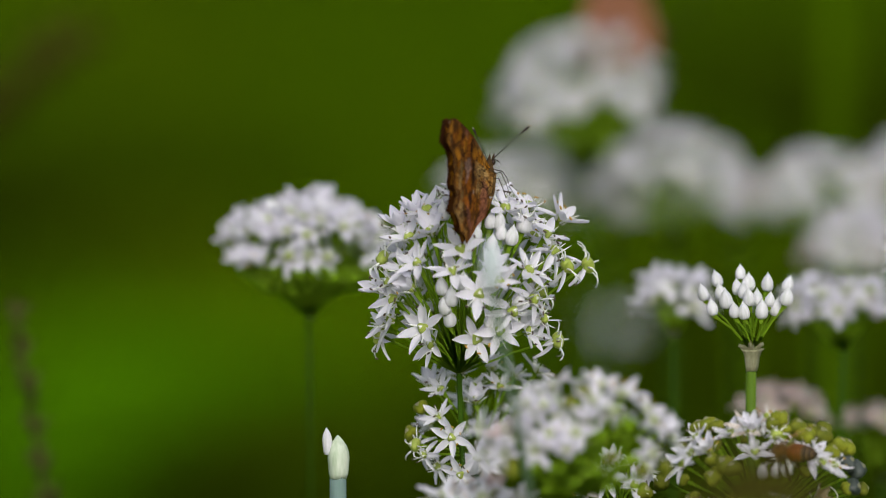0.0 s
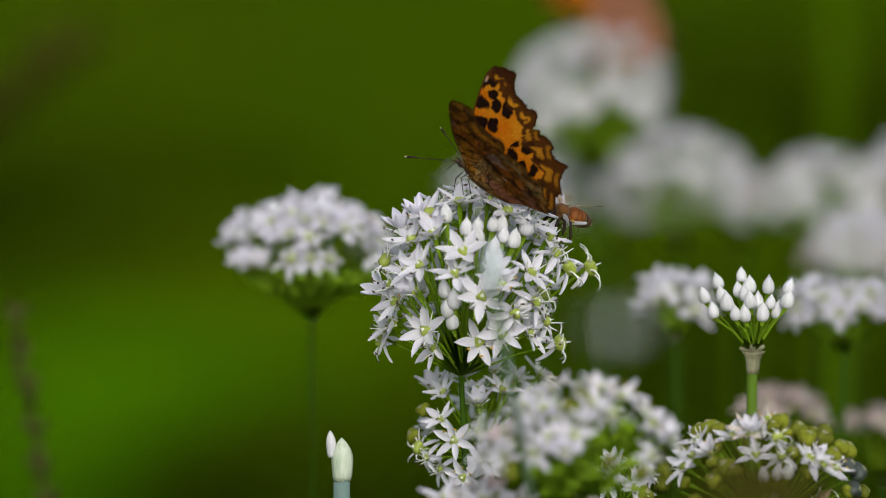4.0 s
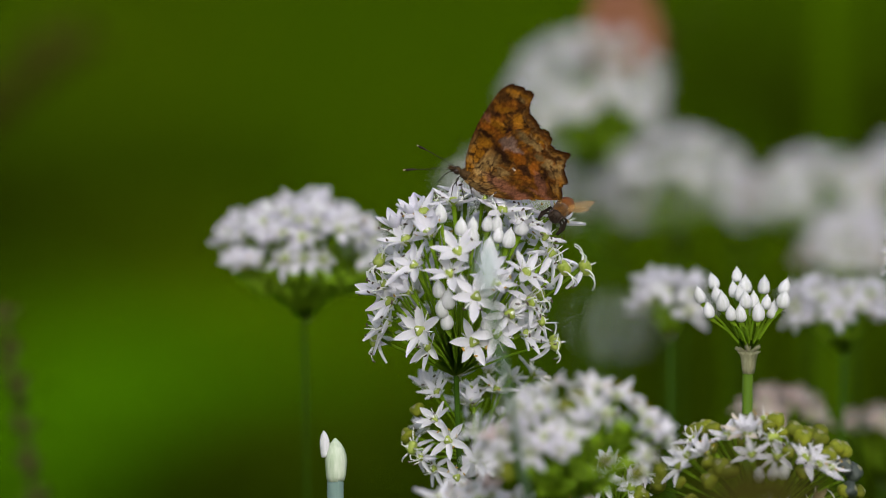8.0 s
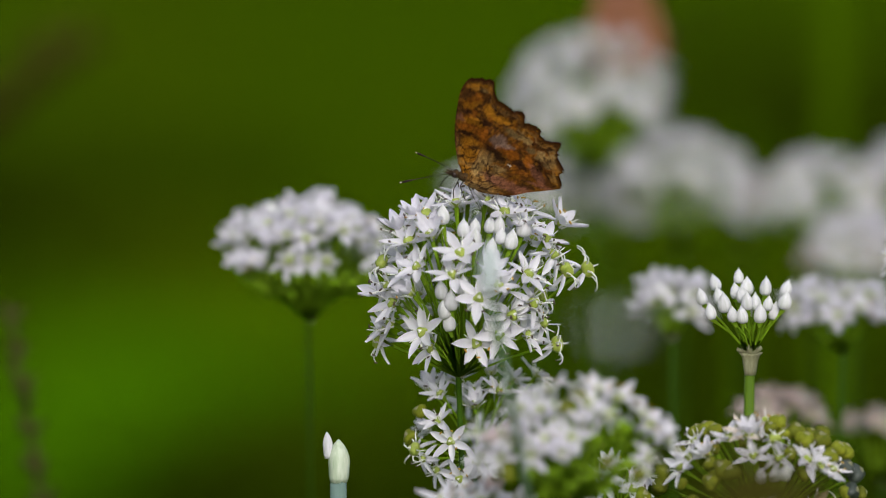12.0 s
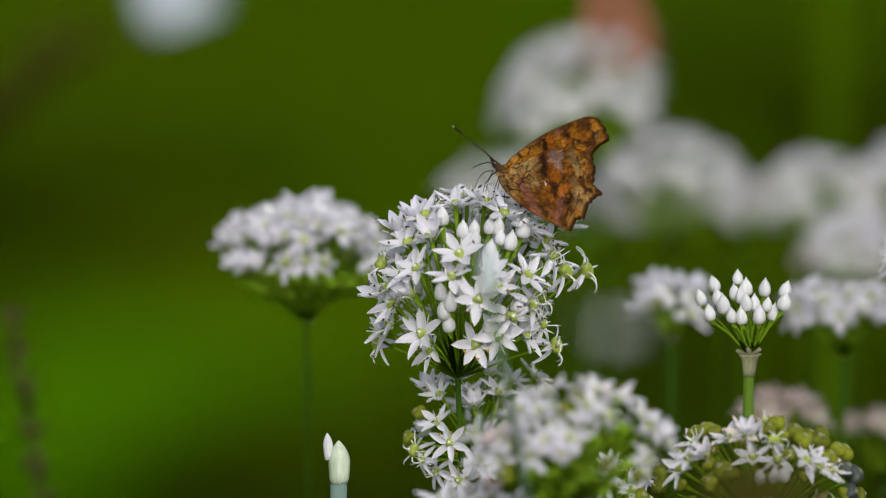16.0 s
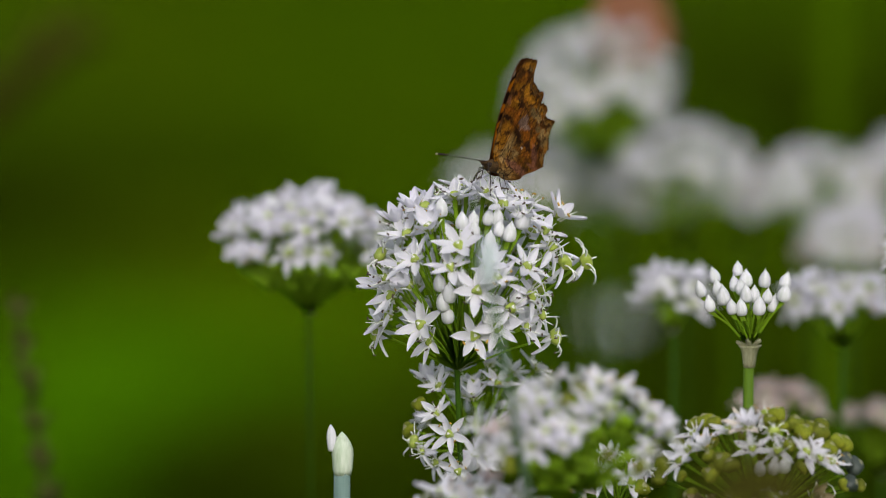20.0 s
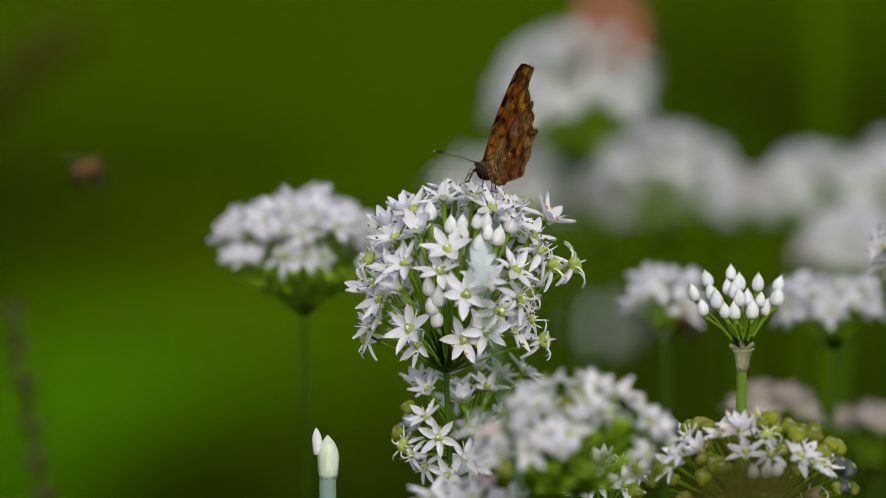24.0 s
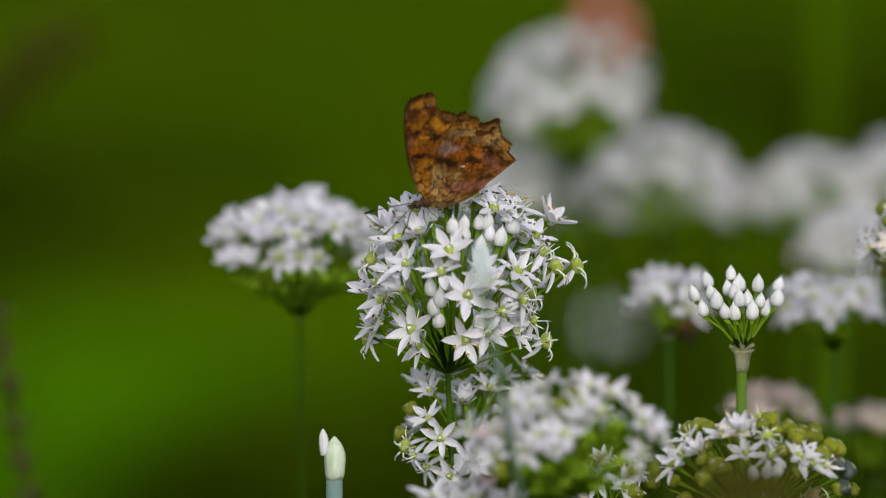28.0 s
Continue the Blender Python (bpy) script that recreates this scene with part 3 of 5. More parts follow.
# the head of buds
p, top = chive("garlic chive with a head of closed white buds", (0.0695, 0.0024, 0.4259), 1.2, (0.001, 0, 0), (-0.006, 0.01), stem_mat=STEM_FRESH, seed=3)
rnd = random.Random(13)
bracts(p, rnd, top, 0.62, 5)
part("spathe", mesh_of("spathe", *lathe([(1.24 * MM, -4.8 * MM), (1.4 * MM, -3.6 * MM), (1.65 * MM, -1.6 * MM), (2.0 * MM, -0.4 * MM), (2.6 * MM, 0.3 * MM), (2.1 * MM, 0.1 * MM), (1.0 * MM, -1.2 * MM)], 15, 0.16, 5), SPATHE), p,
     Matrix.Translation(top), "papery split spathe")
for foot in BUD_FEET:
    q = Vector(foot)
    pedicel(p, top, top + q * MM)
    floret(p, "bud", top + q * MM, (Vector((q.x * 0.35 + rnd.uniform(-1.2, 1.2), q.y * 0.35, 12))).normalized(), rnd, size=rnd.uniform(0.88, 1.04))
PLANTS["buds"] = p

# the seeding head low down, where a bee feeds first
p, top = chive("garlic chive head of white flowers and swelling green seed capsules", (0.0713, -0.0214, 0.3897), 1.3, (0, 0, 0), (0.01, 0), seed=4)
rnd = random.Random(14)
umbel(p, top, (0.0, 0.5, 8.0), (19.0, 18.0, 14.5), 16, 0.0, ["fruit"] * 4 + ["droop"], rnd, (PETAL,) * 14 + (PETAL_OLD,), LOW_FLOWERS + LOW_CAPSULES + [(("fruit", "withered", "spent", "fruit")[i % 4], -15 + 2.9 * i, -14.5 + 0.04 * (i - 5) ** 2 * 5, 6.5 - 1.5 * (i % 3)) for i in range(11)], 5.0, 0.9, 1.0)
PLANTS["low"] = p

# heads nearer than the sharp ones
p, top = chive("garlic chive with a broad white flower head and green capsules", (0.0292, -0.0780, 0.4038), 1.0, (0, 0, 0), (0.01, -0.01), seed=5)
rnd = random.Random(15)
umbel(p, top, (-1.5, 1.1, 9.5), (17.0, 15.0, 12.0), 12, 0.0, ["open"] * 6 + ["half", "droop", "fruit", "green", "green"], rnd, (PETAL,), FRONT_FLOWERS + [("stub", -8 + 1.4 * i % 22, -13 + 1.3 * (i % 7), 3.0 + 1.7 * (i % 5)) for i in range(40)], 5.0, 0.9, 2.0)
PLANTS["front"] = p
p, top = chive("garlic chive with a few late white florets among the others", (0.0392, -0.016, 0.3905), 1.0, (0, 0, 0), (0.012, 0.006), seed=41)
rnd = random.Random(41)
umbel(p, top, (0.0, 1.0, 5.0), (8.0, 8.0, 7.0), 5, 0.0, ["half", "droop", "spent", "green"], rnd, (PETAL, PETAL_OLD),
      [("half", -1.0, -5.0, 12.0), ("droop", -2.2, -6.5, 9.0), ("open", 3.0, -6.0, 7.5), ("spent", 6.0, -3.0, 10.5), ("fruit", 5.2, -6.0, 6.0)], 4.5, 0.95)
p, top = chive("garlic chive with a white flower head tinged pink", (0.0081, -0.0673, 0.3810), 1.2, (0, 0, 0), (-0.01, -0.01), seed=6)
rnd = random.Random(16)
umbel(p, top, (0.0, 1.0, 9.8), (15.4, 15.0, 12.9), 42, -0.4, ["open"] * 6 + ["half", "fruit"], rnd, (PETAL,) * 3 + (PETAL_PINK,))
PLANTS["bottom"] = p


def spike(label, tip, tall, fat, second, stem_mat, bow, lean, seed, shell=None):
    """A shoot whose head is still shut in its pointed spathe."""
    plant, top = chive(label, (tip[0], tip[1], tip[2] - tall * MM), fat * 0.42 if shell else fat * 0.8, bow, lean, 3, stem_mat, seed)
    prof = [(0.8, -0.15), (0.95, 0.0), (1.0, 0.2), (1.05, 0.4), (1.0, 0.55), (0.8, 0.72), (0.5, 0.86), (0.15, 0.97), (0.03, 1.0)]
    part("spathe", mesh_of("spathe", *lathe([(r * fat * MM, h * tall * MM) for r, h in prof], 14, 0.06, 3), [shell or SPATHE_GREEN]), plant, Matrix.Translation(top), "closed pale pointed spathe")
    if second:
        v, f = lathe([(r * fat * 0.46 * MM, h * tall * 0.62 * MM) for r, h in prof], 12, 0.06, 3)
        part("bud", mesh_of("bud", v, f, BUD), plant, Matrix.Translation(top) @ pose(-2.3 * MM, -0.4 * MM, 5.0 * MM, 0, -3, 0), "narrow white bud")
    return plant


PLANTS["spike"] = spike("garlic chive shoot with a closed white and green bud", (-0.0227, -0.0046, 0.4074), 8.5, 2.35, True, STEM_BLUE, (0.001, 0, 0), (-0.003, 0.004), 7)
PLANTS["near_spike"] = spike("pale garlic chive shoot with a closed bud", (0.0099, -0.1380, 0.4658), 9.0, 1.9, False, STEM_GREY, (0.001, 0, 0), (0.078, 0.30), 8, SPATHE_PALE)


def far_head(key, label, head, centre, radii, count, low, mix, paints, seed, bow=(0, 0, 0), lean=(0, 0), placed=(), thick=0.75):
    plant, top = chive(label, head, thick, bow, lean, 4, STEM, seed)
    rnd = random.Random(seed)
    bracts(plant, rnd, top, 0.35)
    umbel(plant, top, centre, (radii[0], (radii[0] + radii[1]) / 2, radii[1]), count, low, mix, rnd, paints, placed)
    PLANTS[key] = plant


WHITE, MIXED = (PETAL,), (PETAL,) * 8 + (PETAL_PINK,)
FLOWERING = ["open"] * 7 + ["half", "bud"]
far_head("left", "garlic chive with a domed white flower head, on a slender stem", (-0.0320, 0.0850, 0.4240), (-0.4, 1.5, 14.4), (17.8, 12.5), 56, 0.15, FLOWERING, WHITE, 21, (-0.002, 0, 0), (0.012, 0.02),
         [(("bud", "half", "droop")[i % 3], 15.5 * math.cos(i), 15.5 * math.sin(i), 12.5 + 1.5 * (i % 3)) for i in range(18)]
         + [("green", (9 + 2.2 * (i % 4)) * math.cos(2.4 * i), (9 + 2.2 * (i % 4)) * math.sin(2.4 * i), 6.5 + 1.5 * (i % 4) + 0.5 * (i % 3)) for i in range(34)]
         + [("stub", (6 + 2.3 * (i % 5)) * math.cos(2.4 * i), (6 + 2.3 * (i % 5)) * math.sin(2.4 * i), 6.0 + 1.6 * (i % 5)) for i in range(80)], 0.5)
far_head("small", "garlic chive with a small half-open white head", (0.0539, 0.0974, 0.4180), (0.0, 0.8, 7.3), (6.2, 5.2), 20, -0.25, ["open", "open", "half", "bud"], WHITE, 22, lean=(0.004, 0.01))
far_head("right", "garlic chive with a flat white flower head", (0.0942, 0.0969, 0.4145), (-0.9, 1.0, 10.0), (11.3, 4.9), 21, -0.2, ["open", "open", "half", "droop"], WHITE, 23, lean=(-0.01, 0.01))
far_head("pink", "fading garlic chive head with pinkish white flowers", (0.0818, 0.1143, 0.3892), (-0.7, 0.8, 7.4), (8.5, 4.5), 9, 0.0, FLOWERING, (PETAL_PINK,), 24)
far_head("grey", "garlic chive with a white head past its best", (0.1063, 0.1432, 0.3772), (-1.4, 1.2, 11.6), (6.0, 4.0), 7, 0.0, FLOWERING, (PETAL_PINK,), 25)
far_head("back_top", "tall garlic chive with a large round white head", (0.0382, 0.3100, 0.4357), (-1.4, 2.1, 19.9), (20.4, 16.7), 44, -0.3, FLOWERING, WHITE, 26, (0.004, 0, 0), (-0.01, 0.02))
far_head("back_mid", "garlic chive with a round white head in the back row", (0.0606, 0.3100, 0.4156), (0.0, 1.7, 16.9), (17.7, 13.4), 30, 0.0, FLOWERING, WHITE, 27)
far_head("back_low", "garlic chive with a pale white head in the back row", (0.0262, 0.3300, 0.4125), (-4.5, 1.6, 15.6), (20.1, 12.0), 30, -0.1, FLOWERING, WHITE, 28)
far_head("back_right", "garlic chive with a white head in the back row", (0.0980, 0.3100, 0.4164), (-0.8, 1.3, 12.5), (15.5, 10.5), 22, -0.1, FLOWERING, MIXED, 29)
far_head("back_right_low", "garlic chive with a pinkish white head in the back row", (0.1059, 0.2900, 0.4050), (0.0, 1.4, 13.1), (9.3, 9.0), 34, -0.4, FLOWERING, MIXED, 30)
far_head("back_edge", "garlic chive with a white head at the end of the row", (0.1235, 0.3400, 0.4180), (0.0, 1.2, 11.9), (10.9, 9.5), 27, -0.3, FLOWERING, MIXED, 31)
far_head("back_lobe", "garlic chive with a loose white head in the back row", (0.0449, 0.3300, 0.4122), (0.0, 1.4, 12.5), (10.5, 7.7), 28, -0.15, FLOWERING, WHITE, 33)
far_head("back_link", "garlic chive with a sparse white head in the back row", (0.0796, 0.3600, 0.4117), (0.0, 1.4, 11.4), (13.3, 5.7), 18, -0.3, FLOWERING, WHITE, 34)
far_head("far", "distant garlic chive with a white head", (0.0534, 0.7915, 0.3271), (0.0, 1.1, 10.8), (7.0, 5.0), 4, 0.1, FLOWERING, WHITE, 32)

# the seeding head at the edge of the view
p, top = chive("garlic chive with fading flowers and yellow-green capsules", (0.1165, 0.0285, 0.4342), 1.2, (0, 0, 0), (0.012, 0.01), seed=9)
rnd = random.Random(19)
umbel(p, top, (0.0, 1.3, 12.8), (12.6, 12.0, 11.5), 42, -0.8, ["open", "open", "droop", "fruit", "fruit"], rnd, (PETAL,) * 3 + (PETAL_OLD,))
PLANTS["edge"] = p


def seed_grass(label, foot, tip, size, seed, bow=None, paint=SEED):
    """A grass stalk with a narrow seed head of many small spikelets."""
    rnd = random.Random(seed)
    g = thing("seeding_grass", pose(*foot), label, "grass", "seeding grasses")
    end = Vector(tip) - Vector(foot)
    bow = Vector(bow or (end.z * 0.06, 0, 0))
    pts = stem_line((0, 0, 0), end, bow, 20)
    part("stalk", mesh_of("stalk", *tube(pts, [0.9 * MM] * 12 + [0.6 * MM] * 8, 6), paint), g)
    v, f = lathe([(0.1 * size, 0), (0.5 * size, 0.5 * size), (0.45 * size, 1.4 * size), (0.05 * size, 2.4 * size)], 6)
    me = mesh_of("spikelet", v, f, paint)
    for i in range(60):
        t = 0.80 + 0.2 * (i + 1.6 * math.sin(0.9 * i)) / 63
        k_ = t * 19
        a_ = pts[min(int(k_), 18)].lerp(pts[min(int(k_) + 1, 19)], k_ - int(k_))
        part("spikelet", me, g, Matrix.Translation(a_) @ pose(0, 0, 0, rnd.uniform(20, 60), 0, 137.5 * i) @ Matrix.Scale(rnd.uniform(0.7, 1.3), 4))
    return g


PLANTS["grass"] = seed_grass("greyish brown seeding grass stalk beside the bed", (-0.1077, 0.165, 0), (-0.1075, 0.165, 0.4198), 2.2 * MM, 1, (0.022, 0, 0), SEED_PALE)
PLANTS["dark_grass"] = seed_grass("dark drooping grass seed head behind the bed", (-0.42, 0.62, 0), (-0.1016, 0.62, 0.4470), 5.5 * MM, 2, (-0.02, 0, 0.05))




def tall_grass(label, x, y, blades_, seed):
    """A tuft of tall upright blades; each one (shift in mm, height in m, width in mm)."""
    rnd = random.Random(seed)
    tuft = thing("tall_grass", pose(x, y, 0), label, "grass", "tall grasses")
    for shift, high, wide in blades_:
        verts, faces = [], []
        for i in range(13):
            t = i / 12
            w = wide * MM * 0.5 * (1 - t ** 3) + 0.0002
            px, py = shift * MM + 0.004 * math.sin(2.2 * t + shift), 0.02 * t * t
            verts += [(px - w, py, high * t), (px, py + 0.3 * w, high * t), (px + w, py, high * t)]
        for i in range(12):
            faces += [(i * 3 + j, i * 3 + j + 1, i * 3 + j + 4, i * 3 + j + 3) for j in (0, 1)]
        part("blade", mesh_of("blade", verts, faces, GRASS), tuft, pose(0, rnd.uniform(-6, 6) * MM, 0))
    return tuft


tall_grass("tuft of tall yellowish green grass behind the bed", 0.1152, 0.55, [(-2, 0.62, 3), (2, 0.66, 3)], 1)
tall_grass("single tall green grass blade behind the bed", 0.0921, 0.58, [(-2, 0.45, 3)], 2)


def dry_leaf(foot, high, label):
    """A withered strap leaf that arches over, close before the lens."""
    leaf = thing("dry_leaf", pose(*foot), label, "leaf")
    pts = [Vector((0.10 * (t - 0.5) * 0.6, 0, high * (1 - (2 * t - 1) ** 4))) for t in [i / 24 for i in range(25)]]
    verts, faces = [], []
    for i, q in enumerate(pts):
        w = 0.0055 * math.sin(math.pi * min(0.98, 0.15 + 0.85 * i / 24)) + 0.0005
        verts += [q + Vector((0, -0.4 * w, -w)), q, q + Vector((0, 0.4 * w, w))]
    for i in range(24):
        faces += [(i * 3, i * 3 + 1, i * 3 + 4, i * 3 + 3), (i * 3 + 1, i * 3 + 2, i * 3 + 5, i * 3 + 4)]
    part("blade", mesh_of("blade", verts, faces, SEED), leaf)
    return leaf


dry_leaf((0.0550, -0.4518, 0), 0.4555, "brown withered grass leaf folded over beside the bed")


# ---- motion ----
# sideways shift of each head in mm, second by second
SWAY = {
    "main": [(0, -.3), (2, -.2), (3, 0), (5.5, 0), (8, -.2), (10, -.3), (11.5, -.1), (14, 0), (17, 0), (19, -.3), (21.5, 0), (23.5, -1.1), (25, -1.1), (26, -1.2), (27, -.3), (28, -.7)],
    "lower": [(0, -.2), (2, -.2), (3, .2), (5.5, 0), (8, -.2), (10, -.3), (11.5, 0), (17, 0), (18, -.2), (21.5, 0), (23.5, -.8), (24, -1), (25, -.8), (26, -.9), (27, -.2), (28, -.5)],
    "left": [(0, .4), (1, .6), (2, .2), (3, .6), (3.5, .8), (5.5, .4), (7, .8), (8, .2), (9, 1), (10, .6), (11, .2), (11.5, .3), (13.5, 2.2), (14, 1.4), (15, .4), (16, .4), (17, 0), (18, .3),
             (19, 1.2), (20, 1), (21, .5), (21.5, -.1), (23.5, .5), (24, 1.6), (25, 2.4), (26, 1.3), (27, 0), (28, .5)],
    "spike": [(0, -1), (1, -.8), (2, -.8), (3, -.2), (5.5, -.6), (7, -.4), (8, -.8), (10, -1.2), (11.5, -.6), (13.5, -.4), (15, -.8), (16, -.2), (17, 0), (18, .4), (19, -1.9), (20, .6), (21.5, .2),
              (23.5, -.4), (24, -1.2), (25, -.2), (26, -1.4), (27, 0), (28, .4)],
    "front": [(0, .6), (3, .2), (5.5, .2), (8, .2), (11, 0), (14, .4), (17, 0), (20, .5), (21.5, .2), (23.5, 1.2), (25, 1.6), (26, .8), (27, 0), (28, .2)],
    "small": [(0, .8), (1, .6), (2, 1), (3, 1), (5.5, .6), (6, .4), (7, 1.8), (8, .6), (9, 1.2), (10, .4), (11.5, .8), (14, .8), (16, .8), (17, 0), (18, 1), (19, 2), (20, 1.2), (21.5, 1), (23.5, 1.6),
              (24, 1), (25, 3.3), (26, 2.2), (27, 1.2), (28, 2)],
    "right": [(0, .4), (1, 0), (2, 1.4), (3, 1.2), (5.5, -.4), (7, 1.4), (9, 1), (10, -.8), (11, .4), (13.5, .8), (15, 1.2), (16, 1.4), (17, 0), (18, 1.2), (19, 2.5), (20, 1), (21.5, 1), (23.5, 2), (24, .8),
              (25, 1.6), (26, 1.2), (27, 1.6), (28, .6)],
    "edge": [(0, 0), (3, .4), (8, .6), (11, .2), (17, 0), (20, .5), (21.5, .3), (23.5, .4), (24.5, -3.5), (25, -5), (26, -5), (26.5, -1.5), (27, -.8), (28, -3.8)],
    "back_top": [(0, -1), (3, 1), (5.5, 0), (8, 1.4), (11, 1.5), (14, 1.4), (16, -.7), (17, 0), (19, 4), (21, 2), (23.5, .9), (24, -.7), (25, 4.5), (26, 3.5), (27, 1.9), (28, -1.7)],
    "back_mid": [(0, -.6), (3, .6), (5.5, 0), (8, 1.4), (11, 1.5), (14, 1.4), (16, -.5), (17, 0), (19, 3.5), (21, 2), (23.5, .9), (24, -.5), (25, 3.8), (26, 3), (27, 1.6), (28, -1.2)],
    "back_low": [(0, -.6), (3, .4), (8, 1.2), (14, 1.2), (17, 0), (19, 3), (21, 1.6), (24, 0), (25, 3), (27, 1), (28, -1)],
    "back_right": [(0, .3), (3, .6), (8, .2), (13.5, .9), (17, 0), (19, 1.4), (20, -.2), (21, .7), (24, 1.6), (26, .5), (28, 1.2)],
    "back_right_low": [(0, .4), (3, .8), (8, .3), (13.5, .9), (17, 0), (19, 1.6), (20, 0), (24, 1.2), (26, .6), (28, 1)],
    "grass": [(0, 2.4), (1, -1.7), (2, 1.3), (3.5, 1.9), (5.5, 1.5), (6, -1.7), (7, 0), (8, .2), (9, 2.8), (11, 1.1), (14, 2.6), (16, 2.1), (17, 0), (19, 3.9), (21.5, 2.4), (25, 4.3), (26, 3), (27, 1.1), (28, 0)],
}
SWAY["back_lobe"] = SWAY["back_link"] = SWAY["back_mid"]
SWAY["pink"] = SWAY["grey"] = SWAY["right"]


def sway(plant, height, rows):
    """Lean the plant about its foot so that its head shifts by so many mm."""
    rest = plant.matrix_basis.copy()
    walk(plant, [(t, rest @ pose(0, 0, 0, 0, math.degrees(math.atan(mm * MM / height)), 0)) for t, mm in rows])


def motions():
    for key, rows in SWAY.items():
        sway(PLANTS[key], 0.43, rows)
    insect_motions()


# ---- insects ----
def pattern_material(name, rough, through_light):
    """Wing scales: the pattern is carried by the mesh, with fine scale grain over it."""
    m = bpy.data.materials.new(name)
    m.use_nodes = True
    n, l = m.node_tree.nodes, m.node_tree.links
    b = n["Principled BSDF"]
    b.inputs["Roughness"].default_value, b.inputs["Specular IOR Level"].default_value = rough, 0.05
    b.inputs["Sheen Weight"].default_value = 0.0
    col, tex, co = n.new("ShaderNodeVertexColor"), n.new("ShaderNodeTexNoise"), n.new("ShaderNodeTexCoord")
    col.layer_name = "pattern"
    tex.inputs["Scale"].default_value, tex.inputs["Detail"].default_value = 2600, 3
    l.new(co.outputs["Object"], tex.inputs["Vector"])
    rng, hsv = n.new("ShaderNodeMapRange"), n.new("ShaderNodeHueSaturation")
    rng.inputs["From Min"].default_value, rng.inputs["From Max"].default_value = 0.3, 0.7
    rng.inputs["To Min"].default_value, rng.inputs["To Max"].default_value = 0.72, 1.25
    l.new(tex.outputs["Fac"], rng.inputs["Value"])
    l.new(rng.outputs[0], hsv.inputs["Value"])
    l.new(col.outputs["Color"], hsv.inputs["Color"])
    l.new(hsv.outputs[0], b.inputs["Base Color"])
    bump = n.new("ShaderNodeBump")
    bump.inputs["Strength"].default_value, bump.inputs["Distance"].default_value = 0.3, 0.0001
    l.new(tex.outputs["Fac"], bump.inputs["Height"])
    l.new(bump.outputs[0], b.inputs["Normal"])
    tr, mix = n.new("ShaderNodeBsdfTranslucent"), n.new("ShaderNodeMixShader")
    l.new(hsv.outputs[0], tr.inputs["Color"])
    mix.inputs[0].default_value = through_light
    l.new(b.outputs[0], mix.inputs[1])
    l.new(tr.outputs[0], mix.inputs[2])
    l.new(mix.outputs[0], n["Material Output"].inputs["Surface"])
    return m


SCALES = pattern_material("wing_scales", 0.8, 0.38)
FUR_BROWN = material("brown_fur", (0.075, 0.04, 0.016), (0.035, 0.02, 0.01), 900, 0.9, 0.8, sheen=0.0, spec=0.1)
FUR_GREY = material("greyish_fur", (0.095, 0.055, 0.022), (0.045, 0.026, 0.011), 900, 0.9, 0.8, sheen=0.0, spec=0.1)
LIMB = material("dark_limb", (0.035, 0.024, 0.016), (0.018, 0.012, 0.009), 900, 0.7, spec=0.1)
EYE_DARK = material("dark_eye", (0.035, 0.02, 0.015), None, 900, 0.25)
TIP = material("pale_tip", (0.6, 0.52, 0.35), None, 900, 0.6)
BEE_ORANGE = material("orange_abdomen", (0.24, 0.075, 0.008), (0.13, 0.04, 0.006), 500, 0.5, 0.3, spec=0.25)
BEE_DARK = material("dark_bee_shell", (0.035, 0.02, 0.011), (0.018, 0.011, 0.007), 500, 0.55, 0.3, spec=0.2)
BEE_RUST = material("rusty_bee_band", (0.12, 0.036, 0.008), (0.08, 0.024, 0.006), 500, 0.5, 0.3, spec=0.2)
BEE_PALE = material("pale_bee_band", (0.20, 0.125, 0.06), (0.13, 0.075, 0.035), 500, 0.7, 0.3, spec=0.1)
BEE_FUR = material("tawny_bee_fur", (0.19, 0.085, 0.016), (0.06, 0.027, 0.009), 900, 0.9, 1.0, sheen=0.2, spec=0.1)
BEE_WING = bpy.data.materials.new("clear_bee_wing")
BEE_WING.use_nodes = True
_n, _l = BEE_WING.node_tree.nodes, BEE_WING.node_tree.links
_n["Principled BSDF"].inputs["Base Color"].default_value = (0.48, 0.27, 0.09, 1)
_n["Principled BSDF"].inputs["Roughness"].default_value = 0.25
_t, _x = _n.new("ShaderNodeBsdfTransparent"), _n.new("ShaderNodeMixShader")
_x.inputs[0].default_value = 0.34
_l.new(_t.outputs[0], _x.inputs[1])
_l.new(_n["Principled BSDF"].outputs[0], _x.inputs[2])
_l.new(_x.outputs[0], _n["Material Output"].inputs["Surface"])

# outlines in mm, forward and up, wings folded over the back; the second list runs along the ragged outer margin
FORE_FRONT = [(0.0, 0.0), (1.5, 3.0), (2.0, 6.5), (2.2, 10.0), (2.0, 13.8), (1.3, 18.4), (0.4, 22.3), (-1.0, 24.4)]
FORE_OUTER = [(-1.0, 24.4), (-2.5, 25.1), (-4.6, 24.9), (-6.8, 24.6), (-6.9, 22.5), (-7.3, 20.7), (-8.3, 19.4), (-9.5, 18.9), (-10.9, 17.8), (-12.1, 17.5), (-13.5, 17.4), (-13.8, 14.9), (-13.6, 13.9)]
FORE_INNER = [(-13.6, 13.9), (-11.5, 11.3), (-8.0, 7.5), (-4.2, 3.4), (-1.5, 0.3)]
HIND_FRONT = [(-0.5, -0.5), (-1.5, 3.7), (-4.2, 10.4), (-7.2, 14.5), (-11.1, 16.6)]
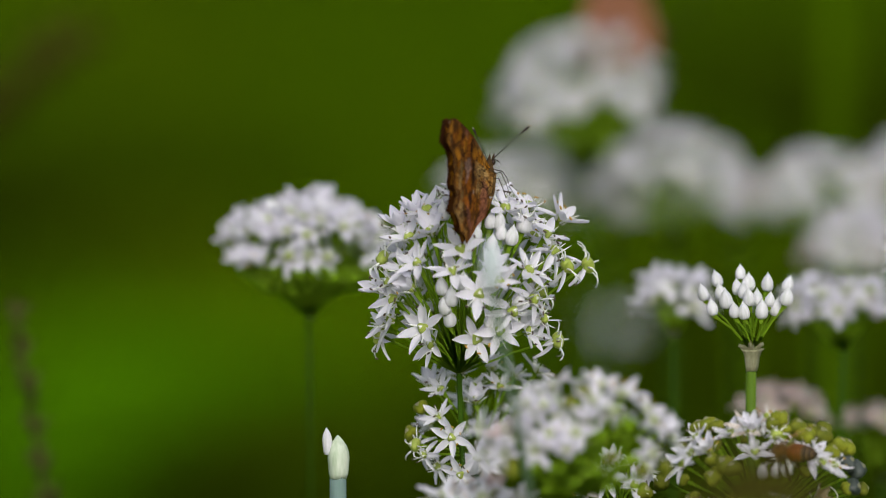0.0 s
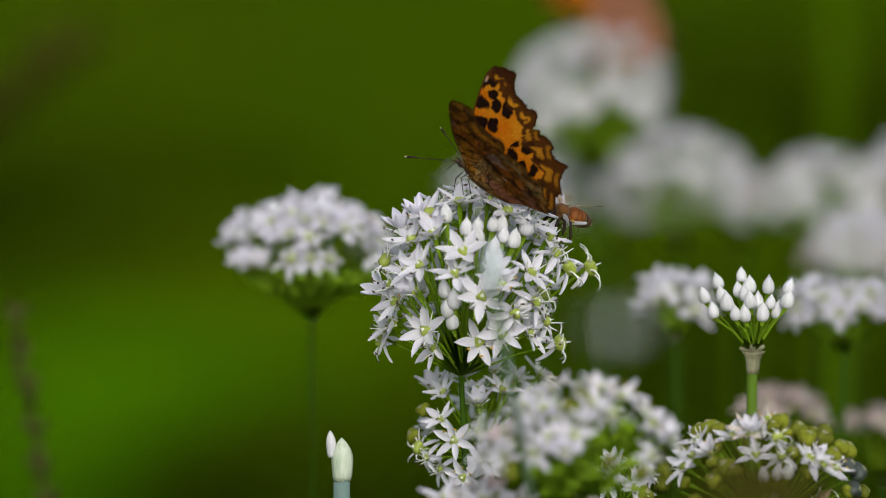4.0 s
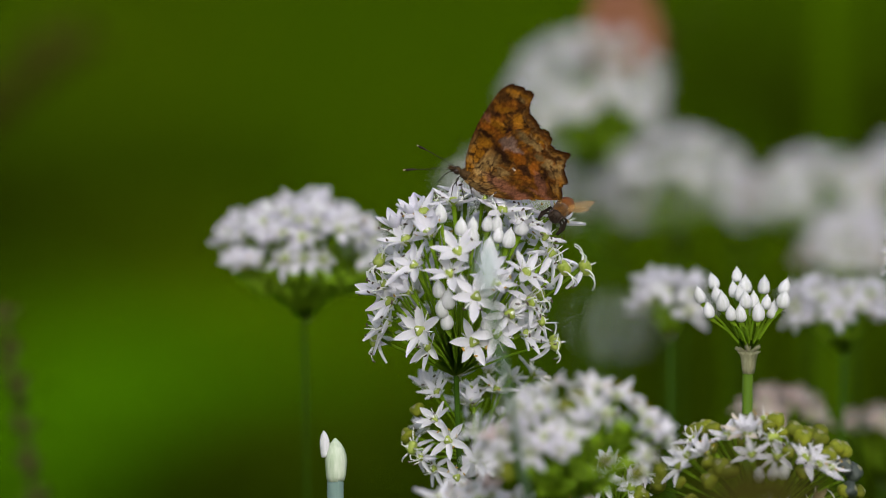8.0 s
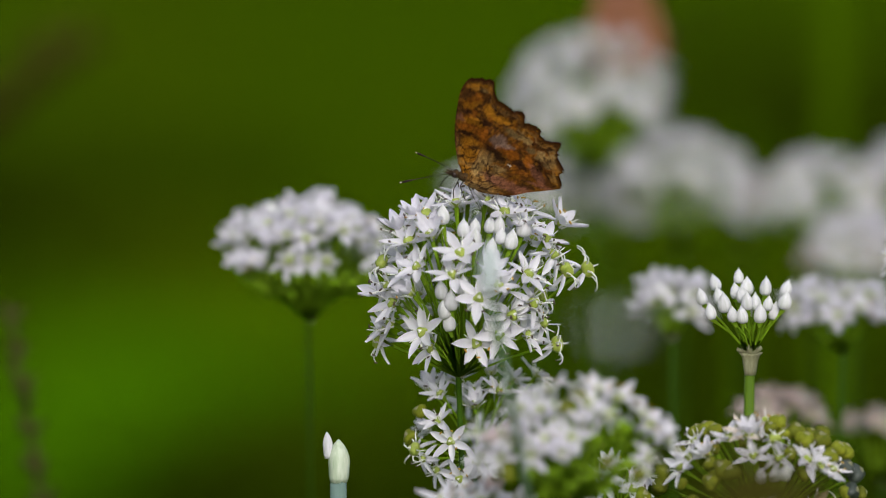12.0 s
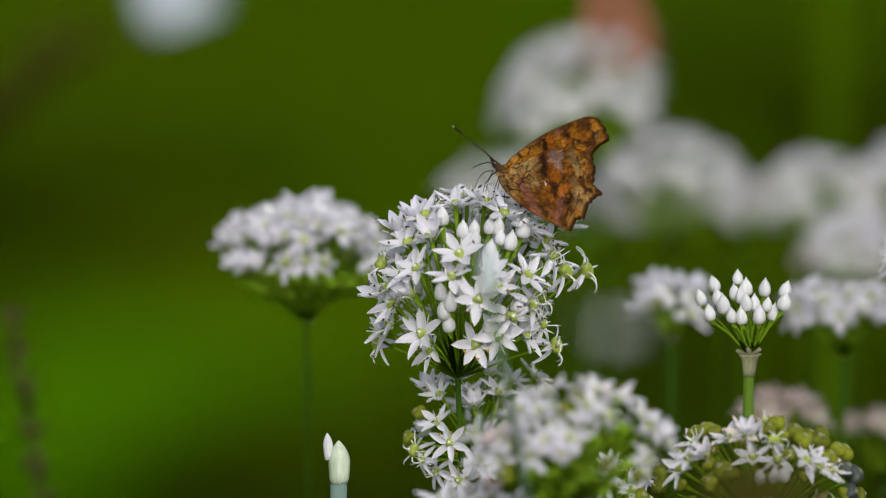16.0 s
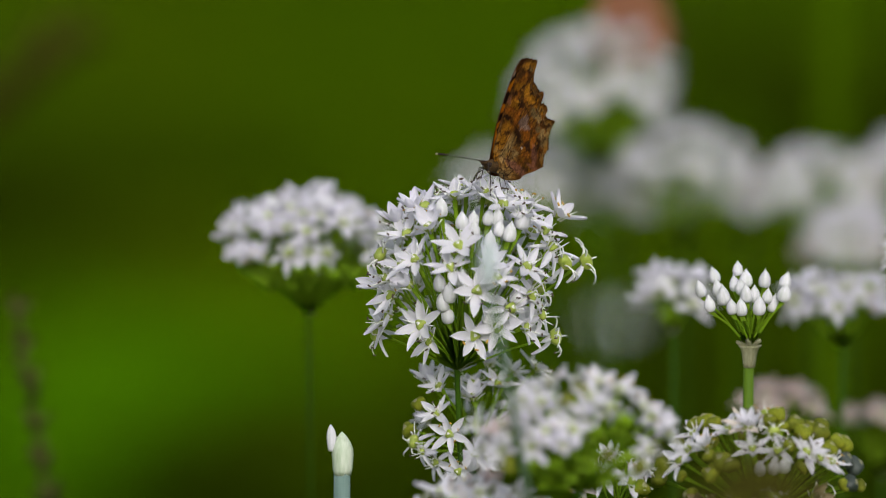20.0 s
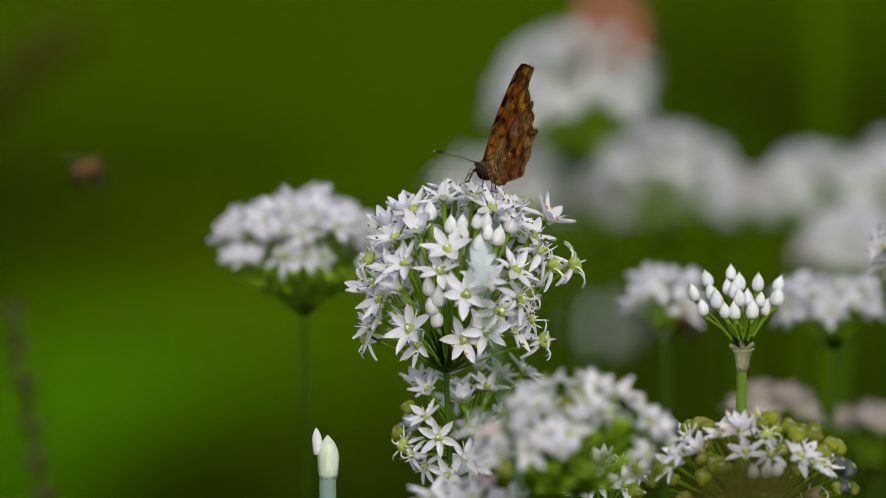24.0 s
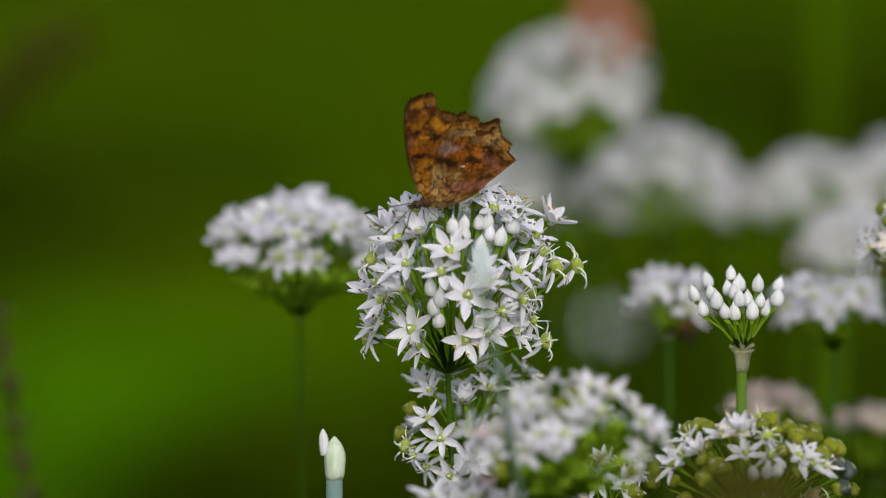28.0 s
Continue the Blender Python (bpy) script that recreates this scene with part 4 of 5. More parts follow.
HIND_OUTER = [(-11.1, 16.6), (-11.8, 16.0), (-13.5, 16.1), (-15.6, 15.2), (-16.2, 13.6), (-17.7, 12.8), (-20.6, 12.9), (-20.4, 11.0), (-20.5, 9.3), (-21.9, 6.3), (-21.2, 4.5), (-22.1, 1.9)]
HIND_INNER = [(-22.1, 1.9), (-17.6, 0.2), (-12.9, -1.3), (-8.1, -2.3), (-4.3, -2.5), (-1.8, -1.9), (0.2, -1.0)]


def curve_through(pts, closed_to, per):
    """Points along a smooth line through pts."""
    out = []
    p = [Vector(q) for q in pts]
    for i in range(len(p) - 1):
        a_, b_, c_, d_ = p[max(i - 1, 0)], p[i], p[i + 1], p[min(i + 2, len(p) - 1)]
        for j in range(per):
            t = j / per
            out.append(0.5 * ((2 * b_) + (c_ - a_) * t + (2 * a_ - 5 * b_ + 4 * c_ - d_) * t * t + (3 * b_ - a_ - 3 * c_ + d_) * t ** 3))
    return out


def wing_outline(front, outer, inner):
    pts = [(q, 0) for q in curve_through(front, None, 7)]
    edge = curve_through(outer, None, 7)
    for i, q in enumerate(edge):
        saw = (i / 6.3 + 0.22 * math.sin(i * 0.37)) % 1.0
        tooth = 0.85 * (0.75 + 0.35 * math.sin(i * 0.23)) * (saw ** 2.2 - 0.4) * min(1, i / 5, (len(edge) - i) / 5)
        pts.append((q + (q - Vector((-8, 8))).normalized() * tooth, 1))
    pts += [(q, 0) for q in curve_through(inner, None, 7)]
    return pts


def mixed(a_, b_, f):
    f = min(1.0, max(0.0, f))
    return tuple(x + (y - x) * f for x, y in zip(a_, b_))


def step(v, edge, soft=0.08):
    return min(1.0, max(0.0, 0.5 + (v - edge) / soft))


def near(x, z, cx, cz, rx, rz, soft=0.35, turn=0):
    c, s = math.cos(radians(turn)), math.sin(radians(turn))
    dx, dz = x - cx, z - cz
    q = math.hypot((c * dx + s * dz) / rx, (-s * dx + c * dz) / rz)
    q += 0.18 * noise.noise((x * 0.9, z * 0.9, 7))
    return min(1.0, max(0.0, (1 + soft / 2 - q) / soft))


ORANGE, YELLOW, BLACK, UMBER = (0.60, 0.165, 0.003), (0.66, 0.29, 0.014), (0.014, 0.006, 0.004), (0.050, 0.016, 0.005)
FORE_SPOTS = [(1.0, 15.5, 2.0, 1.1, 0), (1.2, 11.1, 1.1, 0.9, 0), (-0.7, 10.9, 0.9, 1.2, 0), (0.5, 8.1, 0.6, 0.8, 0), (-2.2, 18.2, 0.9, 0.9, 0), (-3.4, 15.8, 0.9, 1.2, 0), (-6.3, 15.7, 1.0, 1.5, 0), (-3.3, 11.3, 1.0, 1.3, 0), (1.2, 20.3, 1.6, 1.1, 0), (-1.6, 20.7, 0.9, 0.8, 0)]
HIND_SPOTS = [(-6.8, 10.8, 0.8, 0.9, 0), (-7.6, 8.2, 1.2, 0.8, 20), (-10.3, 11.6, 0.9, 1.5, 20), (-10.6, 6.6, 0.8, 1.4, 20), (-13.6, 7.4, 0.7, 1.2, 0), (-13.2, 10.8, 0.7, 1.0, 0)]


def upper_colour(fore, x, z, rim, off):
    """off: mm from the outer margin."""
    c = mixed(ORANGE, YELLOW, 0.6 * (noise.noise((x * 0.25, z * 0.25, 2)) + 0.3) + (0.4 if off < 6 else 0))
    c = mixed(c, UMBER, (0.40 - math.hypot(x + 1, z) / 17) * 2.6)
    if not fore:
        c = mixed(c, UMBER, 0.9 * min(1, (3.6 - z - 0.16 * x) / 4.0))
    for cx, cz, rx, rz, tu in FORE_SPOTS if fore else HIND_SPOTS:
        c = mixed(c, BLACK, near(x + 0.5 * noise.noise((x * 0.8, z * 0.8, 9)), z + 0.5 * noise.noise((x * 0.8, z * 0.8, 19)), cx, cz, rx * 1.4, rz * 1.35, 0.16, tu))
    scallop = abs(math.sin(9.5 * math.atan2(z - 6, -x - 2)))  # one moon between each pair of veins
    wave = 0.8 * scallop + 0.55 * noise.noise((x * 0.9, z * 0.9, 5))
    moon = step(scallop + 0.5 * noise.noise((x * 0.5, z * 0.5, 13)), 0.58, 0.3)
    if fore:
        c = mixed(c, UMBER, 0.95 * step(3.0 - off + wave, 0, 0.3))
        c = mixed(c, YELLOW, 0.85 * moon * step(0.45 - abs(off - wave - 1.5), 0, 0.3))
        c = mixed(c, UMBER, step(z - 0.3 * x + noise.noise((x, z, 3)) - 23.2, 0, 0.8))
        c = mixed(c, (0.6, 0.42, 0.28), 0.8 * near(x, z, 0.2, 21.3, 0.5, 0.7))
        if x > -2:
            c = mixed(c, BROWN, step(rim, 0.93, 0.05))
    else:
        c = mixed(c, UMBER, 0.95 * step(5.6 - off - 1.2 * wave, 0, 0.4))
        c = mixed(c, YELLOW, 0.6 * moon * step(0.75 - abs(off - 3.7 + 0.8 * wave), 0, 0.3))
        c = mixed(c, YELLOW, 0.4 * moon * step(0.45 - abs(off - 1.55 + 0.7 * wave), 0, 0.3))
        c = mixed(c, UMBER, 0.8 * step(z + 0.55 * x - 10.2, 0, 1.2))
    return mixed(c, mixed(UMBER, BLACK, 0.3), step(0.5 - off, 0, 0.3))


OCHRE, TAN, BROWN, DARK, RUST, LILAC, PINK, OLIVE = ((0.40, 0.165, 0.012), (0.38, 0.24, 0.09), (0.085, 0.034, 0.010), (0.030, 0.012, 0.007), (0.34, 0.105, 0.010),
                                                     (0.26, 0.165, 0.13), (0.24, 0.095, 0.055), (0.17, 0.115, 0.045))
# patches of the underside: colour, place and half-widths in mm, turn
FORE_MARKS = [
    (OCHRE, -3.6, 23.3, 2.7, 1.2, 2), (BROWN, -0.7, 21.5, 1.6, 1.4, 2), (OCHRE, -1.7, 18.5, 1.7, 0.8, 2), (TAN, -5.0, 22.5, 0.9, 0.6, 2), (DARK, 0.0, 16.9, 2.0, 0.8, 10), (BROWN, -6.0, 20.4, 1.1, 2.0, -23), (PINK, 0.7, 14.9, 1.0, 0.8, 2),
    (OCHRE, -2.1, 14.5, 2.1, 1.0, 12), (RUST, -0.2, 12.9, 1.5, 0.9, 2), (OCHRE, -6.0, 17.5, 1.2, 1.7, -18), (OCHRE, -8.5, 15.6, 2.0, 1.0, 17), (BROWN, -10.5, 17.3, 2.8, 0.7, 27), (DARK, -5.3, 14.2, 1.3, 0.7, 2), (RUST, -4.4, 11.4, 1.3, 1.7, 2),
    (OCHRE, -11.3, 14.5, 1.7, 1.0, 22), (DARK, -0.4, 11.2, 2.1, 0.7, 7), (OCHRE, -1.0, 9.1, 1.9, 1.0, -8), (BROWN, -2.4, 7.6, 1.3, 0.6, 2), (OCHRE, -0.4, 5.3, 1.7, 1.7, 2), (DARK, -8.0, 17.5, 0.5, 1.5, -28),
]
HIND_MARKS = [
    (OLIVE, -9.7, 13.6, 1.6, 0.9, 30), (OCHRE, -13.2, 14.4, 1.7, 0.8, 35), (TAN, -13.0, 12.5, 1.7, 0.9, 20), (LILAC, -6.8, 10.9, 1.8, 1.4, -20), (DARK, -5.6, 8.4, 2.0, 0.9, 30), (LILAC, -9.1, 9.9, 1.7, 0.7, 10), (RUST, -10.1, 8.0, 1.9, 1.3, 20),
    (DARK, -7.2, 6.9, 1.5, 0.8, 30), (DARK, -12.2, 5.9, 2.1, 1.0, 25), (RUST, -14.0, 7.0, 1.1, 1.7, -15), (PINK, -16.4, 4.1, 3.1, 1.0, 48), (DARK, -16.5, 6.9, 0.7, 2.4, -10), (TAN, -16.7, 9.1, 1.2, 1.3, 10), (TAN, -19.1, 8.4, 1.3, 2.2, 10),
    (OCHRE, -20.8, 4.2, 0.7, 1.7, 10), (BROWN, -19.1, 3.2, 1.1, 1.5, -20), (TAN, -4.0, 5.1, 1.7, 1.3, 10), (TAN, -7.4, 3.7, 1.7, 0.9, 10), (TAN, -2.8, 2.1, 1.3, 1.3, 10), (PINK, -9.8, 0.4, 6.3, 1.1, 13), (PINK, -17.5, 1.3, 3.4, 0.6, 12),
    (OLIVE, -14.4, 10.2, 1.0, 1.0, 10), (BROWN, -17.4, 11.1, 1.9, 0.7, 25),
]


def under_colour(fore, x, z, rim, outer):
    n1 = noise.noise((x * 0.30, z * 0.36, 11))
    n2 = noise.noise((x * 0.62, z * 0.62, 17))
    n3 = noise.noise((x * 1.5, z * 1.5, 23))
    n4 = noise.noise((x * 0.95 + 0.8 * n2, z * 0.95, 31))
    d = math.hypot(x, z)
    xx, zz = x + 0.6 * n4 + 0.35 * n3, z + 0.6 * n2 + 0.35 * noise.noise((x * 1.5, z * 1.5, 41))
    c = mixed(BROWN, OCHRE, 0.5 * step(n4 + 0.3 * n3, 0.12, 0.35))
    c = mixed(c, RUST, 0.5 * step(n1 + 0.35 * n2, 0.10, 0.3))
    near_body = max(0.0, 1 - d / 10.5)
    c = mixed(c, mixed(TAN, OCHRE, 0.4 + n1 + (0.5 if fore else 0)), 2.2 * near_body)
    for tone, cx, cz, rx, rz, tu in FORE_MARKS if fore else HIND_MARKS:
        c = mixed(c, tone, 0.88 * near(xx, zz, cx, cz, rx, rz, 0.4, tu))
    dist, seeds = noise.voronoi((x * 0.5 + 0.1 * n3, z * 0.5, 1.7))
    line = dist[1] - dist[0]
    tint = noise.cell(seeds[0] * 7.3)
    c = tuple(v * (1 + 0.40 * (tint if abs(tint) <= 1 else 0)) for v in c)
    c = mixed(c, DARK, min(0.9, 2.2 * near_body + 0.22) * step(0.075 - line, 0.0, 0.06))
    fine = noise.voronoi((x * 1.15, z * 1.15, 4.2))[0]
    c = mixed(c, DARK, min(0.45, 1.2 * near_body) * step(0.06 - (fine[1] - fine[0]), 0.0, 0.08))
    ray = abs(math.sin(8.5 * math.atan2(z + 2, -x + 5)))
    c = mixed(c, DARK, 0.45 * step(0.06 - ray, 0.0, 0.06))
    if not fore:
        c = mixed(c, BROWN, 0.45 * step(math.sin(5.5 * (z + 0.12 * x)), 0.75, 0.5) * step(2.2 - z, 0, 1.0))
        c = mixed(c, (0.8, 0.72, 0.6), near(x, z, -9.8, 5.2, 0.5, 0.17, 0.4, 30))
    if outer:
        wave = 0.05 * math.sin(2.1 * (x - z)) + 0.06 * n2
        c = mixed(c, mixed(TAN, OCHRE, 0.5 + n4), (0.25 if fore else 0.6) * step(0.06 - abs(rim + wave - 0.87), 0, 0.05))
        c = mixed(c, DARK, 0.8 * step(0.022 - abs(rim + 1.4 * wave - 0.79), 0, 0.03))
        c = mixed(c, DARK, 0.5 * step(0.016 - abs(rim + 1.1 * wave - 0.91), 0, 0.03))
        c = mixed(c, BROWN, 0.95 * step(rim, 0.95, 0.03))
    elif fore and x > -1:
        c = mixed(c, DARK, 0.7 * step(rim, 0.955, 0.03) * step(math.sin(z * 3.5), -0.3, 0.6))
    return tuple(v * (1 + 0.45 * n3) for v in c)


def wing_mesh(name, fore, side):
    """A thin sheet with its two faces: side 1 for the left wing (its underside looks along +y)."""
    line = wing_outline(FORE_FRONT, FORE_OUTER, FORE_INNER) if fore else wing_outline(HIND_FRONT, HIND_OUTER, HIND_INNER)
    heart = Vector((-3.5, 13.4)) if fore else Vector((-10.8, 6.4))
    rings, n = 44, len(line)
    verts, faces, cols = [], [], []
    margin = [q for q, outer in line if outer]
    for layer in (1, -1):
        start = len(verts)
        for i in range(rings + 1):
            rim = i / rings
            for q, outer in line:
                x, z = heart + (q - heart) * rim
                vein = 0.05 * math.sin(9 * math.atan2(z + 1, -x + 4))
                wrap = min(1, max(0, (2.4 - z) / 3.2)) * min(1, max(0, (x + 15) / 4))
                y = side * (layer * 0.07 * (1 - rim ** 6) + (0.0 if fore else 0.16) + vein + 1.25 * wrap * wrap * (3 - 2 * wrap))
                verts.append((x * MM, y * MM, z * MM))
                cols.append(under_colour(fore, x, z, rim, outer) if layer == 1 else upper_colour(fore, x, z, rim, min((q_.x - x) ** 2 + (q_.y - z) ** 2 for q_ in margin) ** 0.5))
        for i in range(rings):
            for j in range(n):
                k_ = (j + 1) % n
                f = (start + i * n + j, start + i * n + k_, start + (i + 1) * n + k_, start + (i + 1) * n + j)
                faces.append(f if layer * side > 0 else f[::-1])
    me = mesh_of(name, verts, faces, SCALES)
    layer = me.color_attributes.new("pattern", "FLOAT_COLOR", "POINT")
    layer.data.foreach_set("color", [v for c in cols for v in (*c, 1.0)])
    return me


def blob(rx, ry, rz, rows=10, sides=14, seed=0, rough=0.0):
    """An egg-shaped body with the long axis along x."""
    verts, faces = [], []
    for i in range(rows + 1):
        w = math.pi * i / rows
        for s in range(sides):
            v = 2 * math.pi * s / sides
            q = 1 + rough * noise.noise((i * 1.3, s * 1.7, seed))
            verts.append((rx * math.cos(w) * q, ry * math.sin(w) * math.cos(v) * q, rz * math.sin(w) * math.sin(v) * q))
    for i in range(rows):
        for s in range(sides):
            n = (s + 1) % sides
            faces.append((i * sides + s, i * sides + n, (i + 1) * sides + n, (i + 1) * sides + s))
    return verts, faces


def hairy(verts, faces, seed, length, count=420):
    """Short hairs standing on a body."""
    rnd = random.Random(seed)
    v, f = [Vector(p) for p in verts], list(faces)
    for _ in range(count):
        p = v[rnd.randrange(len(verts))]
        d = (p.normalized() + Vector([rnd.uniform(-0.5, 0.5) for _ in range(3)])).normalized() * length * rnd.uniform(0.5, 1.1)
        s = d.orthogonal().normalized() * length * 0.07
        o = len(v)
        v += [p * 0.96 - s, p * 0.96 + s, p + d]
        f.append((o, o + 1, o + 2))
    return v, f


FORE_L, FORE_R, HIND_L, HIND_R = (wing_mesh(n, f, s) for n, f, s in (("forewing", True, 1), ("forewing", True, -1), ("hindwing", False, 1), ("hindwing", False, -1)))
WING_PLAIN = material("white_wing", (0.48, 0.55, 0.61), (0.38, 0.44, 0.50), 200, 0.7, through_light=0.2)


def butterfly(label, m, plain=False, fold=2.0):
    """A comma butterfly at rest, head along +x; the wings hinge at its back."""
    b = thing("butterfly", m, label, "butterfly", "butterflies")
    part("thorax", mesh_of("thorax", *hairy(*blob(2.3 * MM, 1.35 * MM, 1.5 * MM), 1, 0.6 * MM), FUR_GREY), b, pose(-0.5 * MM, 0, 0.1 * MM))
    v, f = blob(5.6 * MM, 1.25 * MM, 1.3 * MM, 14)
    part("abdomen", mesh_of("abdomen", *hairy(v, f, 2, 0.4 * MM, 300), FUR_BROWN), b, pose(-6.0 * MM, 0, -0.5 * MM, 0, -5))
    hd = part("head", mesh_of("head", *hairy(*blob(0.85 * MM, 0.95 * MM, 0.85 * MM), 3, 0.35 * MM, 200), FUR_GREY), b, pose(2.2 * MM, 0, 0.1 * MM))
    for s in (1, -1):
        part("eye", mesh_of("eye", *blob(0.62 * MM, 0.4 * MM, 0.66 * MM), EYE_DARK), hd, pose(0.2 * MM, s * 0.85 * MM, 0.1 * MM))
        v, f = tube([(0, 0, 0), (0.7 * MM, 0, 0.15 * MM), (1.7 * MM, 0, 0.35 * MM)], [0.3 * MM, 0.34 * MM, 0.08 * MM], 6)
        part("palp", mesh_of("palp", v, f, FUR_BROWN), hd, pose(0.8 * MM, s * 0.4 * MM, 0, 0, 0, s * 6))
        v, f = tube([(0, 0, 0), (5 * MM, 0, 0.15 * MM), (9.4 * MM, 0, 0.1 * MM), (10.0 * MM, 0, 0.1 * MM), (11.6 * MM, 0, 0), (12.2 * MM, 0, 0)],
                    [0.11 * MM, 0.095 * MM, 0.1 * MM, 0.22 * MM, 0.28 * MM, 0.1 * MM], 6)
        an = part("antenna", mesh_of("antenna", v, f, LIMB), hd, pose(0.5 * MM, s * 0.45 * MM, 0.5 * MM, 0, 6, s * 32))
        part("antenna_tip", mesh_of("antenna_tip", *blob(0.3 * MM, 0.17 * MM, 0.17 * MM, 5, 8), TIP), an, pose(12.3 * MM, 0, 0))
        for i, (x, back) in enumerate(((1.4, 24), (0.3, -10), (-0.9, -42))):
            if i == 0:
                joints = [(0, 0, 0), (0.9, 1.2, -1.2), (1.4, 1.6, -3.2), (1.0, 1.8, -5.2)]
            else:
                joints = [(0, 0, 0), (0.4, 1.8, 0.1), (0.2, 2.5, -2.8), (-0.4, 2.9, -5.2)]
            w = radians(back)
            pts = [((jx * math.cos(w) - 0.0) * MM, s * jy * MM, jz * MM) for jx, jy, jz in joints]
            pts = [(px + math.sin(w) * abs(py) * 0.8, py, pz) for px, py, pz in pts]
            part("leg", mesh_of("leg", *tube(pts, [0.14 * MM, 0.11 * MM, 0.08 * MM, 0.05 * MM], 6), LIMB), b, pose(x * MM, s * 0.8 * MM, -1.2 * MM, 0, 24))
    v, f = tube([(1.0 * MM * t, 0, (-0.1 * t - 0.55 * t * t) * MM) for t in (0, 0.5, 1.0, 1.5, 2.0, 2.5)], [0.11 * MM] * 6, 5)
    part("proboscis", mesh_of("proboscis", v, f, LIMB), hd, pose(1.0 * MM, 0, -0.5 * MM))
    wings = {}
    for key, me, s in (("fore_l", FORE_L, 1), ("fore_r", FORE_R, -1), ("hind_l", HIND_L, 1), ("hind_r", HIND_R, -1)):
        if plain:
            me = me.copy()
            me.materials[0] = WING_PLAIN
        wings[key] = part("forewing" if "fore" in key else "hindwing", me, b, pose(0, s * 0.3 * MM, 0.2 * MM, -s * fold))
    return b, wings


def bee(label, m):
    """A honey bee, head along +x."""
    b = thing("honey_bee", m, label, "bee", "honey bees")
    part("thorax", mesh_of("thorax", *hairy(*blob(2.1 * MM, 1.9 * MM, 1.9 * MM), 5, 0.8 * MM, 500), BEE_FUR), b)
    hd = part("head", mesh_of("head", *hairy(*blob(1.0 * MM, 1.7 * MM, 1.6 * MM), 6, 0.4 * MM, 150), BEE_DARK), b, pose(2.7 * MM, 0, -0.5 * MM))
    prof = [(0.5, 0), (1.6, 0.6), (2.0, 1.5), (2.05, 2.6), (1.95, 3.8), (1.7, 5.0), (1.2, 6.2), (0.6, 7.0), (0.1, 7.4)]
    v, f = lathe([(r * MM, h * MM) for r, h in prof], 14)
    slots = [1 if i // 14 >= 4 else 0 for i in range(len(f) - 2)] + [0, 1]
    ab = part("abdomen", mesh_of("abdomen", v, f, [BEE_ORANGE, BEE_DARK], slots), b, pose(-1.6 * MM, 0, -0.1 * MM, 0, -100))
    for h, r, shade in ((1.9, 2.06, BEE_RUST), (3.0, 2.06, BEE_RUST), (4.2, 1.92, BEE_PALE), (5.3, 1.62, BEE_PALE), (6.3, 1.15, BEE_PALE)):
        v, f = lathe([(r * MM, (h - 0.16) * MM), ((r + 0.05) * MM, h * MM), (r * 0.97 * MM, (h + 0.16) * MM)], 14)
        part("band", mesh_of("band", v, f, shade), ab)
    for s in (1, -1):
        part("eye", mesh_of("eye", *blob(0.7 * MM, 0.4 * MM, 1.1 * MM), EYE_DARK), hd, pose(0.1 * MM, s * 1.35 * MM, 0.2 * MM))
        part("antenna", mesh_of("antenna", *tube([(0, 0, 0), (0.8 * MM, 0, 1.0 * MM), (2.6 * MM, 0, -0.2 * MM)], [0.13 * MM, 0.13 * MM, 0.12 * MM], 5), LIMB), hd, pose(0.8 * MM, s * 0.4 * MM, 0.3 * MM, 0, 0, s * 18))
        for length, wide, turn in ((8.6, 2.9, 32), (6.0, 2.0, 50)):
            v, f = petal_shape(length * MM, wide * MM * 1.1, 0.03, 0.0, 9)
            v = [(x, y + 0.15 * abs(x), z) for x, y, z in v]
            part("wing", mesh_of("wing", v, f, BEE_WING), b, pose(0.4 * MM, s * 1.2 * MM, 1.5 * MM, 0, -14, 180 - s * turn))
        for x, reach, drop in ((1.2, 1.9, -2.4), (0.1, 2.1, -3.0), (-1.0, 2.0, -4.2)):
            pts = [(0, 0, 0), ((x - 0.6) * 0.5 * MM, s * reach * 0.7 * MM, -0.5 * MM), ((x - 0.4) * 0.9 * MM, s * reach * MM, drop * 0.7 * MM), ((x - 0.4) * 1.2 * MM, s * reach * 0.9 * MM, drop * 1.25 * MM)]
            part("leg", mesh_of("leg", *tube(pts, [0.28 * MM, 0.3 * MM, 0.42 * MM, 0.15 * MM], 6), LIMB), b, pose(x * MM, s * 0.9 * MM, -1.3 * MM))
    return b


